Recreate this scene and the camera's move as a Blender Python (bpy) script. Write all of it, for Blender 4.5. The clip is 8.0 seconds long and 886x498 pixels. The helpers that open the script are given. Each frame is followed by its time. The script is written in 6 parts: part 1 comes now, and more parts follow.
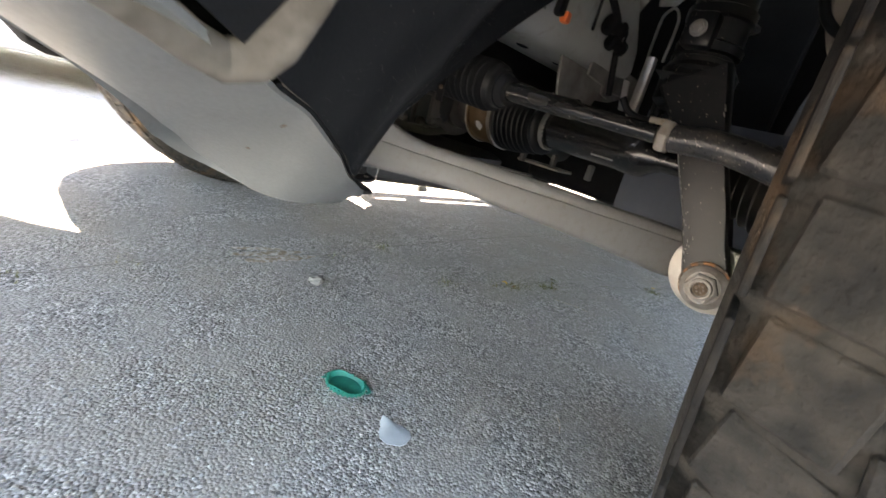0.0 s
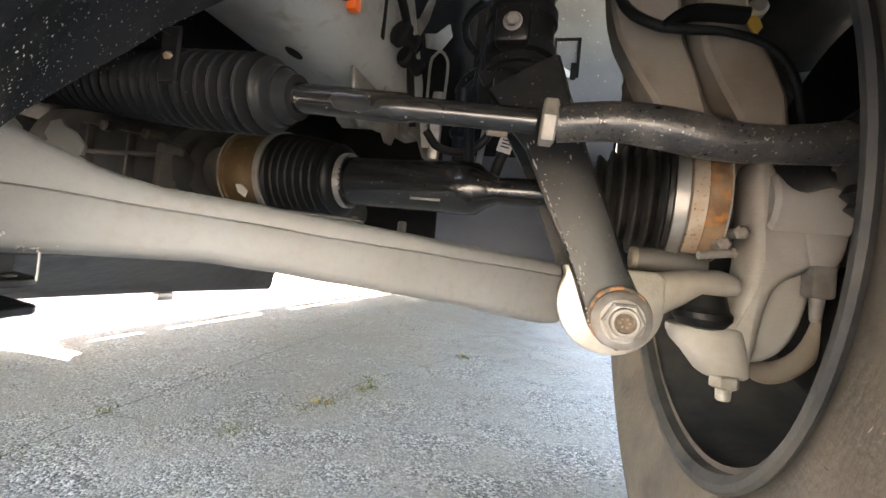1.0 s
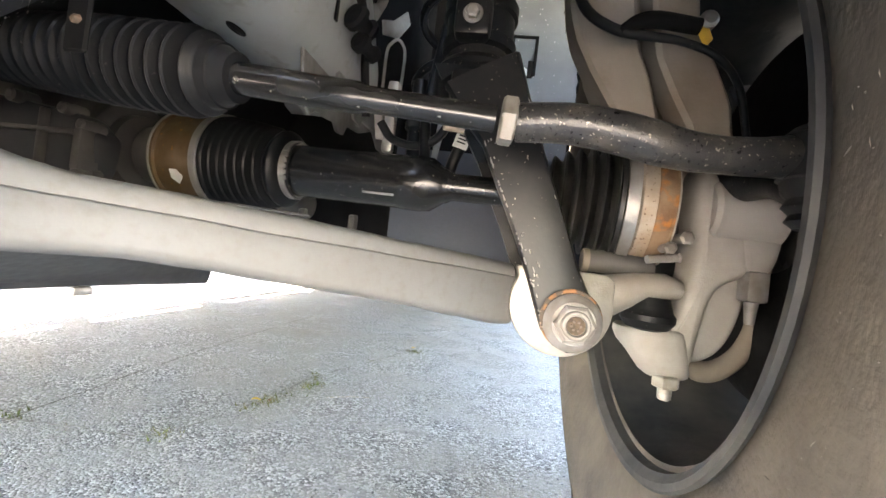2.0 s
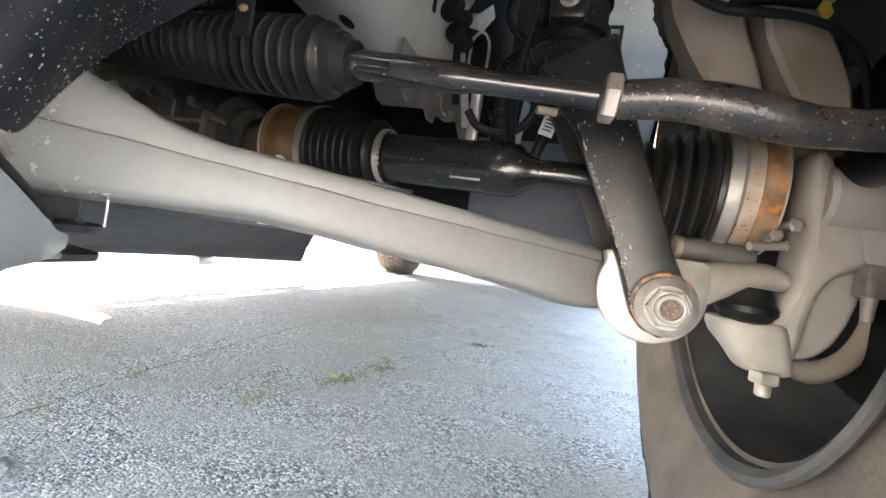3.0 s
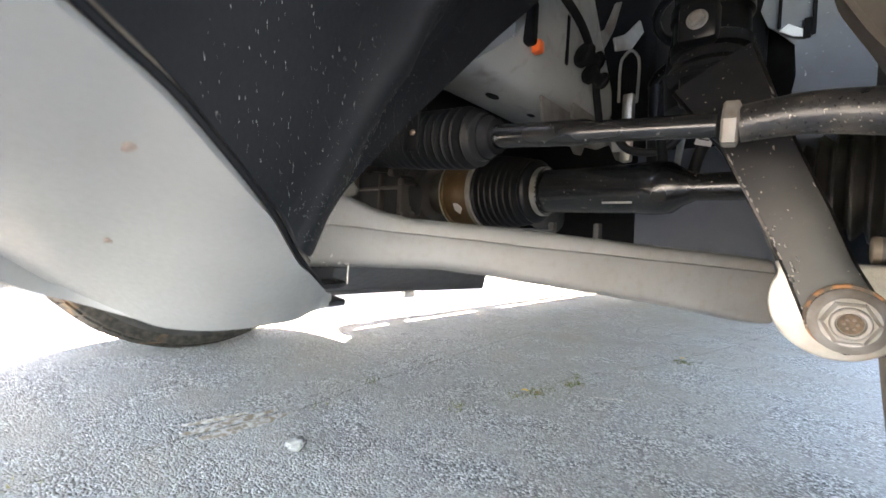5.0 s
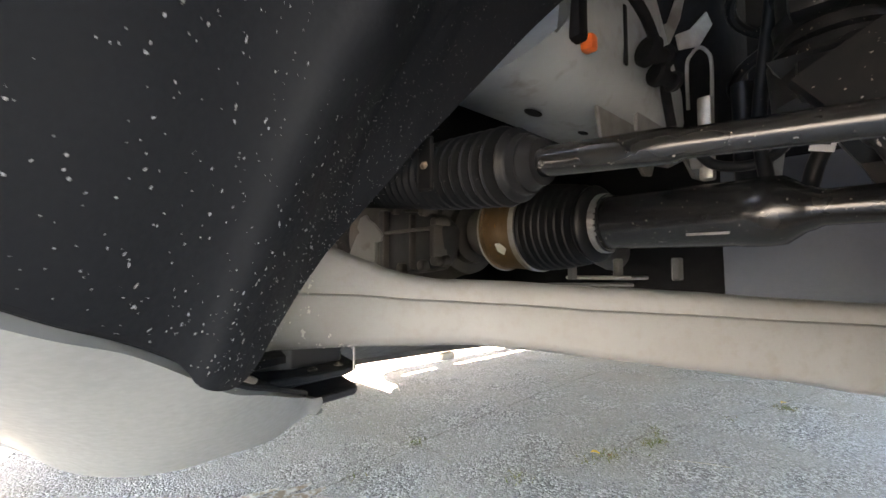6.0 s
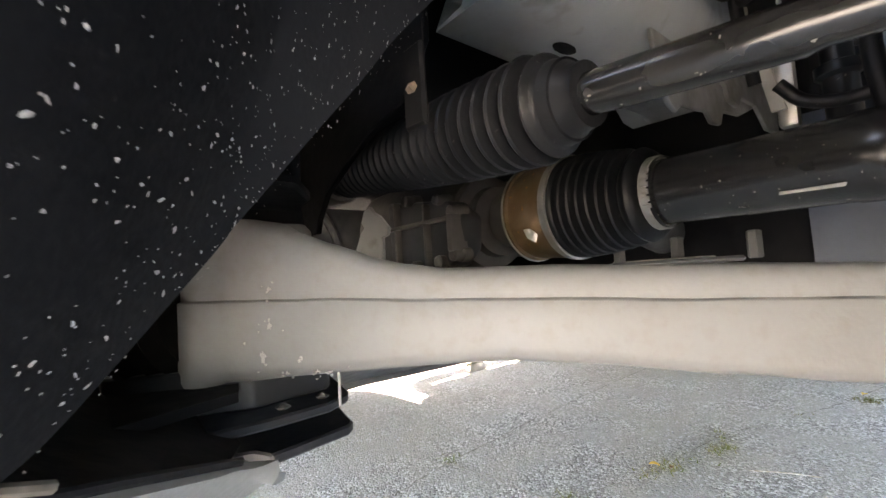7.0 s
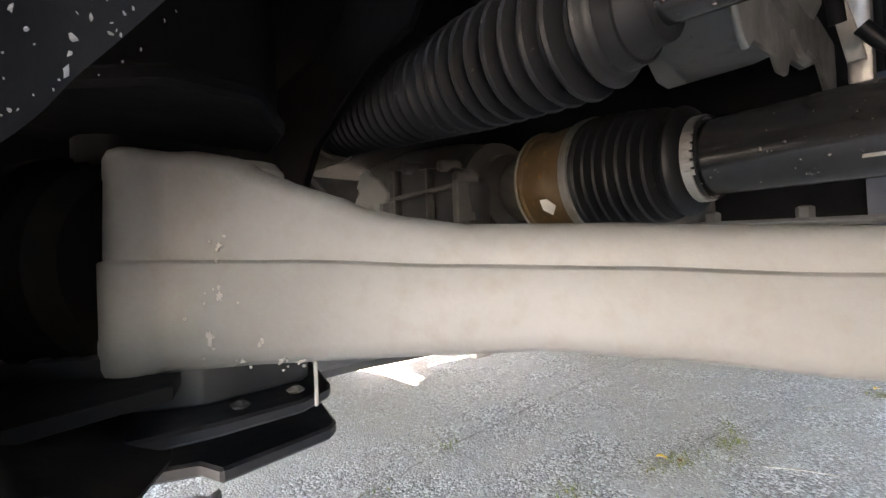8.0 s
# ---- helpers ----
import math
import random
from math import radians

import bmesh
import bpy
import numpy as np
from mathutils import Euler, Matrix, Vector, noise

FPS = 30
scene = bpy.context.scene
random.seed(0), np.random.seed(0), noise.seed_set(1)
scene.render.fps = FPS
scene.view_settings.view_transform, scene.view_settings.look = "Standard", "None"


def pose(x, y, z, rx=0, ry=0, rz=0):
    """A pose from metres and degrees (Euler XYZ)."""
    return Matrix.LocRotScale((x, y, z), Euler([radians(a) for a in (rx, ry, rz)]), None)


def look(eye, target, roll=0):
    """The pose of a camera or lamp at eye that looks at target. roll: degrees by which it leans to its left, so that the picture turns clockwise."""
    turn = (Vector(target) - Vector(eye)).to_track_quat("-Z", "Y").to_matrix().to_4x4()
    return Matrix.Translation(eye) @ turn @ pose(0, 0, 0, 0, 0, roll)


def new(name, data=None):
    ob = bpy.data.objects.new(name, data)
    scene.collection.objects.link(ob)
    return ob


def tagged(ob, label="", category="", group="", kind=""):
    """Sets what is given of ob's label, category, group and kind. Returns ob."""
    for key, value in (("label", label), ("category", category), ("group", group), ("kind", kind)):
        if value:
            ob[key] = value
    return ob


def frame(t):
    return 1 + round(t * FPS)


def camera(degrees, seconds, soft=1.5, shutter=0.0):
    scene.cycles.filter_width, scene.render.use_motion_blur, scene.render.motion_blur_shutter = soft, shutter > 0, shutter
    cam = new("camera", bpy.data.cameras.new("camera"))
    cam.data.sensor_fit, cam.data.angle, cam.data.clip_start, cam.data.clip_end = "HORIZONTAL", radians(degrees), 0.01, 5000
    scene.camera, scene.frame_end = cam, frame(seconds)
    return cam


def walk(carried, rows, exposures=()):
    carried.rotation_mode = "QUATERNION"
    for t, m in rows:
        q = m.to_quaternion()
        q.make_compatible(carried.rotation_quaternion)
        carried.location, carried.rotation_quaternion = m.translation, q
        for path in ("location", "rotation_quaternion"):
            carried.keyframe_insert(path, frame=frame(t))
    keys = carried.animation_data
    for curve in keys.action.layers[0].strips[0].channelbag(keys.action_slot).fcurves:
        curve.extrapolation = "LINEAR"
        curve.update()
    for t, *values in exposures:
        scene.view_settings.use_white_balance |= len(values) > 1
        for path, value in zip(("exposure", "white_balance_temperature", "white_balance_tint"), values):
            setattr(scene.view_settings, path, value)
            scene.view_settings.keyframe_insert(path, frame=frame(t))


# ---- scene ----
cam = camera(91.3, 8.0, shutter=0.14)
PATH = [
    (0, (0.028, 0.037, 0.373), (-1.205, 1.503, -0.201), 15.8),
    (0.1, (0.018, 0.05, 0.346), (-1.142, 1.598, -0.163), 14.4),
    (0.2, (0.0, 0.064, 0.332), (-1.045, 1.715, -0.095), 13.3),
    (0.3, (-0.026, 0.075, 0.319), (-0.956, 1.815, -0.011), 11.6),
    (0.5, (-0.072, 0.107, 0.311), (-0.821, 1.955, 0.158), 8.5),
    (1, (-0.108, 0.18, 0.313), (-0.566, 2.127, 0.361), 5.6),
    (1.2, (-0.107, 0.178, 0.322), (-0.516, 2.134, 0.401), 5.6),
    (2.3, (-0.112, 0.196, 0.313), (-0.332, 2.184, 0.336), 7.1),
    (2.5, (-0.111, 0.183, 0.283), (-0.417, 2.159, 0.299), 8.2),
    (2.9, (-0.129, 0.18, 0.296), (-0.589, 2.126, 0.29), 8.6),
    (3, (-0.129, 0.176, 0.298), (-0.647, 2.108, 0.295), 8.8),
    (3.5, (-0.104, 0.174, 0.303), (-0.799, 2.048, 0.342), 7.9),
    (4, (-0.119, 0.164, 0.285), (-0.857, 2.021, 0.361), 7.2),
    (4.5, (-0.128, 0.139, 0.287), (-1.075, 1.900, 0.317), 7.4),
    (4.8, (-0.101, 0.133, 0.3), (-1.285, 1.745, 0.315), 5.7),
    (5, (-0.072, 0.126, 0.319), (-1.354, 1.661, 0.294), 3.0),
    (5.2, (-0.082, 0.136, 0.351), (-1.436, 1.607, 0.411), 1.0),
    (6.3, (-0.142, 0.224, 0.332), (-1.598, 1.591, 0.432), 0.0),
    (6.5, (-0.155, 0.235, 0.326), (-1.594, 1.621, 0.418), -1.4),
    (7, (-0.181, 0.263, 0.335), (-1.703, 1.553, 0.461), -3.8),
    (7.5, (-0.219, 0.291, 0.329), (-1.778, 1.539, 0.427), -3.0),
    (8, (-0.224, 0.291, 0.328), (-1.748, 1.586, 0.370), -2.2),
]
walk(cam, [(t, look(eye, target, roll)) for t, eye, target, roll in PATH], [(0, 4.67, 8300, 16), (0.3, 5.02, 8600, 16), (0.5, 5.29, 8700, 16), (1, 5.82, 8800, 17), (2.5, 6.18, 8000, 16), (3, 6.0, 7900, 16), (3.5, 5.96, 7900, 16), (5, 5.61, 8000, 16), (6.3, 5.74, 8700, 18), (7, 5.95, 8600, 19), (8, 5.92, 8600, 20)])


# ---------------------------------------------------------------- world and sun
SUN_ELEV, SUN_FROM = 50.0, (-1.0, 0.2)          # the sun stands over the truck's far side
world = bpy.data.worlds.new("sky")
scene.world = world
world.use_nodes = True
wn = world.node_tree.nodes
sky = wn.new("ShaderNodeTexSky")
sky.sky_type = "NISHITA"
sky.sun_disc = False
sky.sun_elevation = radians(SUN_ELEV)
sky.sun_rotation = math.atan2(SUN_FROM[0], SUN_FROM[1])
wn["Background"].inputs["Strength"].default_value = 0.10
world.node_tree.links.new(sky.outputs["Color"], wn["Background"].inputs["Color"])
sun = new("sun", bpy.data.lights.new("sun", "SUN"))
sun.data.energy, sun.data.angle, sun.data.color = 4.4, radians(0.5), (1.0, 0.965, 0.915)
flat = Vector((SUN_FROM[0], SUN_FROM[1], 0)).normalized()
to_sun = flat * math.cos(radians(SUN_ELEV)) + Vector((0, 0, math.sin(radians(SUN_ELEV))))
sun.matrix_world = look(to_sun * 20, (0, 0, 0))

# ---------------------------------------------------------------- materials
def material(name, base, rough=0.5, metal=0.0, second=None, scale=20.0, mix=(0.35, 0.65), bump=0.0, bump_scale=120.0,
             third=None, third_scale=60.0, third_mix=(0.6, 0.7), detail=6.0, spec=0.5, stretch=(1, 1, 1), placed=False):
    """Principled surface: base and second colours mixed by a soft noise, a third in sharper spots, and fine relief."""
    m = bpy.data.materials.new(name)
    m.use_nodes = True
    nt = m.node_tree
    p = nt.nodes["Principled BSDF"]
    p.inputs["Roughness"].default_value, p.inputs["Metallic"].default_value = rough, metal
    p.inputs["Specular IOR Level"].default_value = spec
    p.inputs["Base Color"].default_value = (*base, 1)
    co = nt.nodes.new("ShaderNodeTexCoord")
    mp = nt.nodes.new("ShaderNodeMapping")
    mp.inputs["Scale"].default_value = stretch
    if placed:                       # pieces that share a mesh differ by where they stand
        co = nt.nodes.new("ShaderNodeNewGeometry")
    nt.links.new(co.outputs["Position" if placed else "Object"], mp.inputs["Vector"])
    colour = None

    def spots(sc, lo, hi, det):
        n = nt.nodes.new("ShaderNodeTexNoise")
        n.inputs["Scale"].default_value, n.inputs["Detail"].default_value = sc, det
        nt.links.new(mp.outputs["Vector"], n.inputs["Vector"])
        r = nt.nodes.new("ShaderNodeMapRange")
        r.inputs["From Min"].default_value, r.inputs["From Max"].default_value = lo, hi
        nt.links.new(n.outputs["Fac"], r.inputs["Value"])
        return r.outputs["Result"]

    for col, sc, rng, det in ((second, scale, mix, detail), (third, third_scale, third_mix, 4.0)):
        if col is None:
            continue
        mx = nt.nodes.new("ShaderNodeMix")
        mx.data_type = "RGBA"
        nt.links.new(spots(sc, rng[0], rng[1], det), mx.inputs["Factor"])
        if colour is None:
            mx.inputs["A"].default_value = (*base, 1)
        else:
            nt.links.new(colour, mx.inputs["A"])
        mx.inputs["B"].default_value = (*col, 1)
        colour = mx.outputs["Result"]
    if colour is not None:
        nt.links.new(colour, p.inputs["Base Color"])
    if bump:
        n = nt.nodes.new("ShaderNodeTexNoise")
        n.inputs["Scale"].default_value, n.inputs["Detail"].default_value = bump_scale, 5.0
        nt.links.new(mp.outputs["Vector"], n.inputs["Vector"])
        b = nt.nodes.new("ShaderNodeBump")
        b.inputs["Strength"].default_value, b.inputs["Distance"].default_value = bump, 0.002
        nt.links.new(n.outputs["Fac"], b.inputs["Height"])
        nt.links.new(b.outputs["Normal"], p.inputs["Normal"])
        rr = nt.nodes.new("ShaderNodeMapRange")
        rr.inputs["To Min"].default_value, rr.inputs["To Max"].default_value = max(rough - 0.12, 0.05), min(rough + 0.12, 1)
        nt.links.new(n.outputs["Fac"], rr.inputs["Value"])
        nt.links.new(rr.outputs["Result"], p.inputs["Roughness"])
    return m


def asphalt_material(name):
    m = bpy.data.materials.new(name)
    m.use_nodes = True
    nt = m.node_tree
    p = nt.nodes["Principled BSDF"]
    p.inputs["Roughness"].default_value = 0.92
    p.inputs["Specular IOR Level"].default_value = 0.12
    co = nt.nodes.new("ShaderNodeTexCoord")
    v = nt.nodes.new("ShaderNodeTexVoronoi")
    v.inputs["Scale"].default_value = 290
    nt.links.new(co.outputs["Object"], v.inputs["Vector"])
    ramp = nt.nodes.new("ShaderNodeValToRGB")
    e = ramp.color_ramp.elements
    e[0].position, e[0].color = 0.0, (0.106, 0.107, 0.109, 1)
    e[1].position, e[1].color = 1.0, (0.68, 0.675, 0.66, 1)
    mid = ramp.color_ramp.elements.new(0.55)
    mid.color = (0.298, 0.294, 0.286, 1)
    sep = nt.nodes.new("ShaderNodeSeparateColor")
    nt.links.new(v.outputs["Color"], sep.inputs["Color"])
    nt.links.new(sep.outputs["Red"], ramp.inputs["Fac"])
    big = nt.nodes.new("ShaderNodeTexNoise")
    big.inputs["Scale"].default_value, big.inputs["Detail"].default_value = 2.2, 7
    nt.links.new(co.outputs["Object"], big.inputs["Vector"])
    r = nt.nodes.new("ShaderNodeMapRange")
    r.inputs["From Min"].default_value, r.inputs["From Max"].default_value = 0.42, 0.68
    nt.links.new(big.outputs["Fac"], r.inputs["Value"])
    mx = nt.nodes.new("ShaderNodeMix")
    mx.data_type = "RGBA"
    mx.inputs["B"].default_value = (0.300, 0.278, 0.240, 1)
    bald = nt.nodes.new("ShaderNodeTexNoise")
    bald.inputs["Scale"].default_value, bald.inputs["Detail"].default_value = 9.0, 8
    nt.links.new(co.outputs["Object"], bald.inputs["Vector"])
    br = nt.nodes.new("ShaderNodeMapRange")
    br.inputs["From Min"].default_value, br.inputs["From Max"].default_value = 0.40, 0.60
    br.inputs["To Max"].default_value = 0.68
    nt.links.new(bald.outputs["Fac"], br.inputs["Value"])
    bm_ = nt.nodes.new("ShaderNodeMix")
    bm_.data_type = "RGBA"
    bm_.inputs["B"].default_value = (0.345, 0.338, 0.324, 1)
    nt.links.new(br.outputs["Result"], bm_.inputs["Factor"])
    nt.links.new(ramp.outputs["Color"], bm_.inputs["A"])
    sc = nt.nodes.new("ShaderNodeMath")
    sc.operation = "MULTIPLY"
    sc.inputs[1].default_value = 0.65
    nt.links.new(r.outputs["Result"], sc.inputs[0])
    nt.links.new(sc.outputs[0], mx.inputs["Factor"])
    nt.links.new(bm_.outputs["Result"], mx.inputs["A"])
    nt.links.new(mx.outputs["Result"], p.inputs["Base Color"])
    inv = nt.nodes.new("ShaderNodeMath")
    inv.operation = "MULTIPLY"
    inv.inputs[1].default_value = -1.0
    nt.links.new(v.outputs["Distance"], inv.inputs[0])
    b = nt.nodes.new("ShaderNodeBump")
    b.inputs["Strength"].default_value, b.inputs["Distance"].default_value = 0.9, 0.0044
    st = nt.nodes.new("ShaderNodeMapRange")
    st.inputs["To Min"].default_value, st.inputs["To Max"].default_value = 1.0, 0.25
    nt.links.new(br.outputs["Result"], st.inputs["Value"])
    nt.links.new(st.outputs["Result"], b.inputs["Strength"])
    nt.links.new(inv.outputs[0], b.inputs["Height"])
    nt.links.new(b.outputs["Normal"], p.inputs["Normal"])
    return m


M_ASPHALT = asphalt_material("asphalt")
M_STONE = material("asphalt_stone", (0.30, 0.30, 0.30), 0.6, second=(0.52, 0.515, 0.50), scale=70, mix=(0.35, 0.65), third=(0.10, 0.102, 0.105), third_scale=110, third_mix=(0.5, 0.6), spec=0.25)
M_JOINT = material("joint_dirt", (0.10, 0.096, 0.08), 0.95, second=(0.23, 0.215, 0.19), scale=60, mix=(0.42, 0.56))
M_MOSS = material("moss", (0.085, 0.105, 0.032), 0.9, second=(0.165, 0.145, 0.062), scale=60, mix=(0.4, 0.6))
M_SEAL = material("pale_filler", (0.52, 0.495, 0.455), 0.9, second=(0.27, 0.215, 0.155), scale=110, mix=(0.40, 0.58), bump=0.5)
M_ALU = material("cast_aluminium", (0.174, 0.177, 0.180), 0.62, 0.10, second=(0.142, 0.137, 0.131), scale=9, mix=(0.3, 0.7), bump=0.06, bump_scale=520, third=(0.140, 0.130, 0.119), third_scale=150, third_mix=(0.50, 0.88))
M_ALU_BRIGHT = material("machined_aluminium", (0.46, 0.43, 0.39), 0.42, 0.5, second=(0.36, 0.325, 0.285), scale=40, bump=0.15, bump_scale=400)
M_KNUCKLE = material("dusty_casting", (0.37, 0.345, 0.32), 0.6, 0.1, second=(0.235, 0.202, 0.170), scale=16, mix=(0.38, 0.68), bump=0.12, bump_scale=420)
M_KNUCKLE_WARM = material("brown_dusty_casting", (0.285, 0.245, 0.205), 0.65, 0.1, second=(0.185, 0.142, 0.105), scale=12, mix=(0.38, 0.68), bump=0.14, bump_scale=380)
M_BLACK = material("black_coated_steel", (0.0085, 0.0092, 0.0104), 0.34, 0.0, second=(0.0145, 0.0142, 0.0138), scale=70, mix=(0.46, 0.72), bump=0.06, bump_scale=260, third=(0.30, 0.27, 0.23), third_scale=300, third_mix=(0.69, 0.73), spec=0.25)
M_GLOSS = material("glossy_black_paint", (0.0088, 0.0095, 0.0106), 0.22, 0.0, second=(0.0175, 0.0172, 0.0165), scale=22, mix=(0.38, 0.7), third=(0.24, 0.22, 0.19), third_scale=300, third_mix=(0.69, 0.725), spec=0.5)
M_CHIPPED = material("chipped_black_steel", (0.020, 0.020, 0.021), 0.31, 0.0, second=(0.058, 0.053, 0.046), scale=60, mix=(0.45, 0.7), bump=0.22, bump_scale=420, third=(0.30, 0.275, 0.23), third_scale=420, third_mix=(0.64, 0.70))
M_RUBBER = material("boot_rubber", (0.0060, 0.0066, 0.0075), 0.45, 0.0, second=(0.0110, 0.0115, 0.0125), scale=16, bump=0.10, bump_scale=300, third=(0.05, 0.048, 0.045), third_scale=240, third_mix=(0.69, 0.74), spec=0.2)
M_BOOT_DUSTY = material("dusty_boot_rubber", (0.012, 0.012, 0.0118), 0.36, 0.0, second=(0.036, 0.032, 0.028), scale=26, mix=(0.45, 0.75), bump=0.12, bump_scale=220)
M_TYRE = material("tyre_rubber", (0.078, 0.071, 0.064), 0.85, 0.0, second=(0.165, 0.140, 0.113), scale=16, mix=(0.32, 0.7), bump=0.6, bump_scale=160, third=(0.105, 0.088, 0.070), third_scale=6, third_mix=(0.48, 0.80), detail=10, spec=0.2)
M_TREAD = material("tread_rubber", (0.014, 0.0138, 0.0138), 0.80, 0.0, second=(0.038, 0.034, 0.030), scale=60, mix=(0.35, 0.68), bump=1.0, bump_scale=240, third=(0.115, 0.068, 0.036), third_scale=22, third_mix=(0.56, 0.82), detail=10, placed=True, spec=0.15)
M_SHOULDER = material("shoulder_rubber", (0.010, 0.010, 0.0105), 0.85, 0.0, second=(0.022, 0.020, 0.0185), scale=30, mix=(0.35, 0.7), bump=0.8, bump_scale=200, third=(0.055, 0.040, 0.028), third_scale=40, third_mix=(0.58, 0.8), placed=True, spec=0.05)
M_TYRE_FAR = material("clean_tyre_rubber", (0.020, 0.0205, 0.022), 0.85, 0.0, second=(0.040, 0.039, 0.038), scale=20, bump=0.5, bump_scale=160, spec=0.15)
M_RIM = material("black_rim", (0.026, 0.028, 0.031), 0.6, 0.0, second=(0.070, 0.066, 0.060), scale=14, bump=0.2, spec=0.25)
M_LINER = material("liner_plastic", (0.0056, 0.0065, 0.0083), 0.75, 0.0, second=(0.0082, 0.0092, 0.0110), scale=20, bump=0.08, bump_scale=600, spec=0.12)
M_FLECK = material("dried_mud_fleck", (0.27, 0.255, 0.24), 0.9, second=(0.30, 0.28, 0.26), scale=260, bump=0.4, bump_scale=600)
M_SCUFF = material("tyre_scuff", (0.17, 0.156, 0.138), 0.9, second=(0.11, 0.095, 0.079), scale=120)
M_SPECK = material("dried_mud_speck", (0.33, 0.33, 0.32), 0.85, second=(0.24, 0.235, 0.23), scale=160)
M_PANEL = material("grey_bumper_plastic", (0.146, 0.153, 0.155), 0.45, 0.0, second=(0.131, 0.137, 0.139), scale=14, bump=0.06, bump_scale=350)
M_RAIL = material("grey_painted_rail", (0.285, 0.300, 0.298), 0.33, 0.0, second=(0.210, 0.218, 0.212), scale=9, mix=(0.35, 0.7), bump=0.06, third=(0.13, 0.12, 0.10), third_scale=45, third_mix=(0.58, 0.8))
M_REARLINER = material("grey_liner", (0.155, 0.16, 0.168), 0.9, 0.0, second=(0.12, 0.125, 0.132), scale=10, bump=0.2, bump_scale=240, third=(0.42, 0.42, 0.42), third_scale=170, third_mix=(0.685, 0.715), spec=0.15)
M_NAVY = material("navy_liner", (0.075, 0.088, 0.112), 0.6, 0.0, second=(0.055, 0.066, 0.085), scale=12, bump=0.15, bump_scale=200)
M_BUSH = material("bushing_rubber", (0.0034, 0.0034, 0.0035), 0.75, 0.0, second=(0.0085, 0.0066, 0.0054), scale=60, mix=(0.5, 0.75), bump=0.15, spec=0.08)
M_RUST = material("rusty_cup", (0.165, 0.088, 0.045), 0.75, 0.15, second=(0.30, 0.205, 0.13), scale=38, mix=(0.38, 0.66), bump=0.35, bump_scale=260, third=(0.46, 0.17, 0.035), third_scale=75, third_mix=(0.52, 0.66))
M_RUST_LIGHT = material("pale_rusty_band", (0.42, 0.35, 0.28), 0.6, 0.3, second=(0.27, 0.17, 0.10), scale=35, mix=(0.45, 0.75), bump=0.25, third=(0.13, 0.07, 0.04), third_scale=380, third_mix=(0.63, 0.68))
M_OLIVE = material("olive_cup", (0.15, 0.095, 0.045), 0.5, 0.35, second=(0.24, 0.17, 0.11), scale=24, mix=(0.45, 0.7), bump=0.15, third=(0.34, 0.16, 0.03), third_scale=150, third_mix=(0.66, 0.7))
M_BAND = material("clamp_steel", (0.45, 0.44, 0.42), 0.4, 0.7, second=(0.33, 0.31, 0.28), scale=50, bump=0.15)
M_NUT = material("zinc_nut", (0.36, 0.335, 0.30), 0.45, 0.5, second=(0.26, 0.228, 0.192), scale=80, bump=0.2)
M_WASHER = material("flange_bolt", (0.26, 0.247, 0.240), 0.5, 0.25, second=(0.185, 0.160, 0.142), scale=70, bump=0.25)
M_RUSTRING = material("rust_ring", (0.27, 0.125, 0.055), 0.85, 0.0, second=(0.085, 0.065, 0.052), scale=120, mix=(0.44, 0.54), bump=0.3, third=(0.48, 0.36, 0.28), third_scale=210, third_mix=(0.6, 0.68))
M_RUSTSPOT = material("rust_stain", (0.185, 0.150, 0.128), 0.8, second=(0.125, 0.095, 0.078), scale=300)
M_RUSTDARK = material("old_rust", (0.055, 0.039, 0.028), 0.8, second=(0.12, 0.080, 0.052), scale=260)
M_DUST = material("dusty_trim", (0.112, 0.102, 0.089), 0.75, second=(0.072, 0.064, 0.054), scale=60, mix=(0.4, 0.62), bump=0.2, spec=0.25)
# darker, mottled copy of the rail's grey for its hanging edges
M_RAILDARK = material("dark_grey_rail", (0.165, 0.164, 0.155), 0.6, 0.0, second=(0.085, 0.078, 0.068), scale=28, mix=(0.38, 0.62), bump=0.25)
M_CASE = material("gear_case", (0.072, 0.070, 0.068), 0.5, 0.2, second=(0.115, 0.108, 0.100), scale=18, bump=0.25)
# near-zero black: the bay's deep shade is put into it, over black parts
M_DARK = material("underbody_shade_black", (0.0036, 0.0037, 0.0040), 0.75, 0.0, second=(0.0070, 0.0070, 0.0074), scale=9, bump=0.2, spec=0.10)
M_SKID = material("skid_plate_black", (0.024, 0.0255, 0.028), 0.45, 0.0, second=(0.042, 0.043, 0.045), scale=14, bump=0.12)
M_PLATE = material("mount_plate_black", (0.009, 0.0105, 0.013), 0.5, 0.0, second=(0.016, 0.017, 0.019), scale=18, bump=0.12, spec=0.3)
M_WHITE = material("white_label", (0.78, 0.77, 0.74), 0.6, second=(0.66, 0.65, 0.62), scale=60)
M_ORANGE = material("orange_plug", (0.75, 0.13, 0.02), 0.45, second=(0.6, 0.1, 0.02), scale=40)
M_YELLOW = material("yellow_paint_mark", (0.62, 0.38, 0.05), 0.6, second=(0.45, 0.28, 0.05), scale=60)
M_GREEN = material("green_plastic", (0.0, 0.235, 0.18), 0.35, second=(0.0, 0.15, 0.115), scale=90, bump=0.1)
M_SCRAP = material("pale_scrap", (0.52, 0.58, 0.62), 0.5, second=(0.44, 0.5, 0.54), scale=50)
M_PEBBLE = material("pale_pebble", (0.29, 0.287, 0.28), 0.75, second=(0.18, 0.176, 0.168), scale=70, bump=0.5)
M_PAINT = material("silver_paint", (0.45, 0.46, 0.46), 0.25, 0.3, second=(0.42, 0.43, 0.43), scale=3)
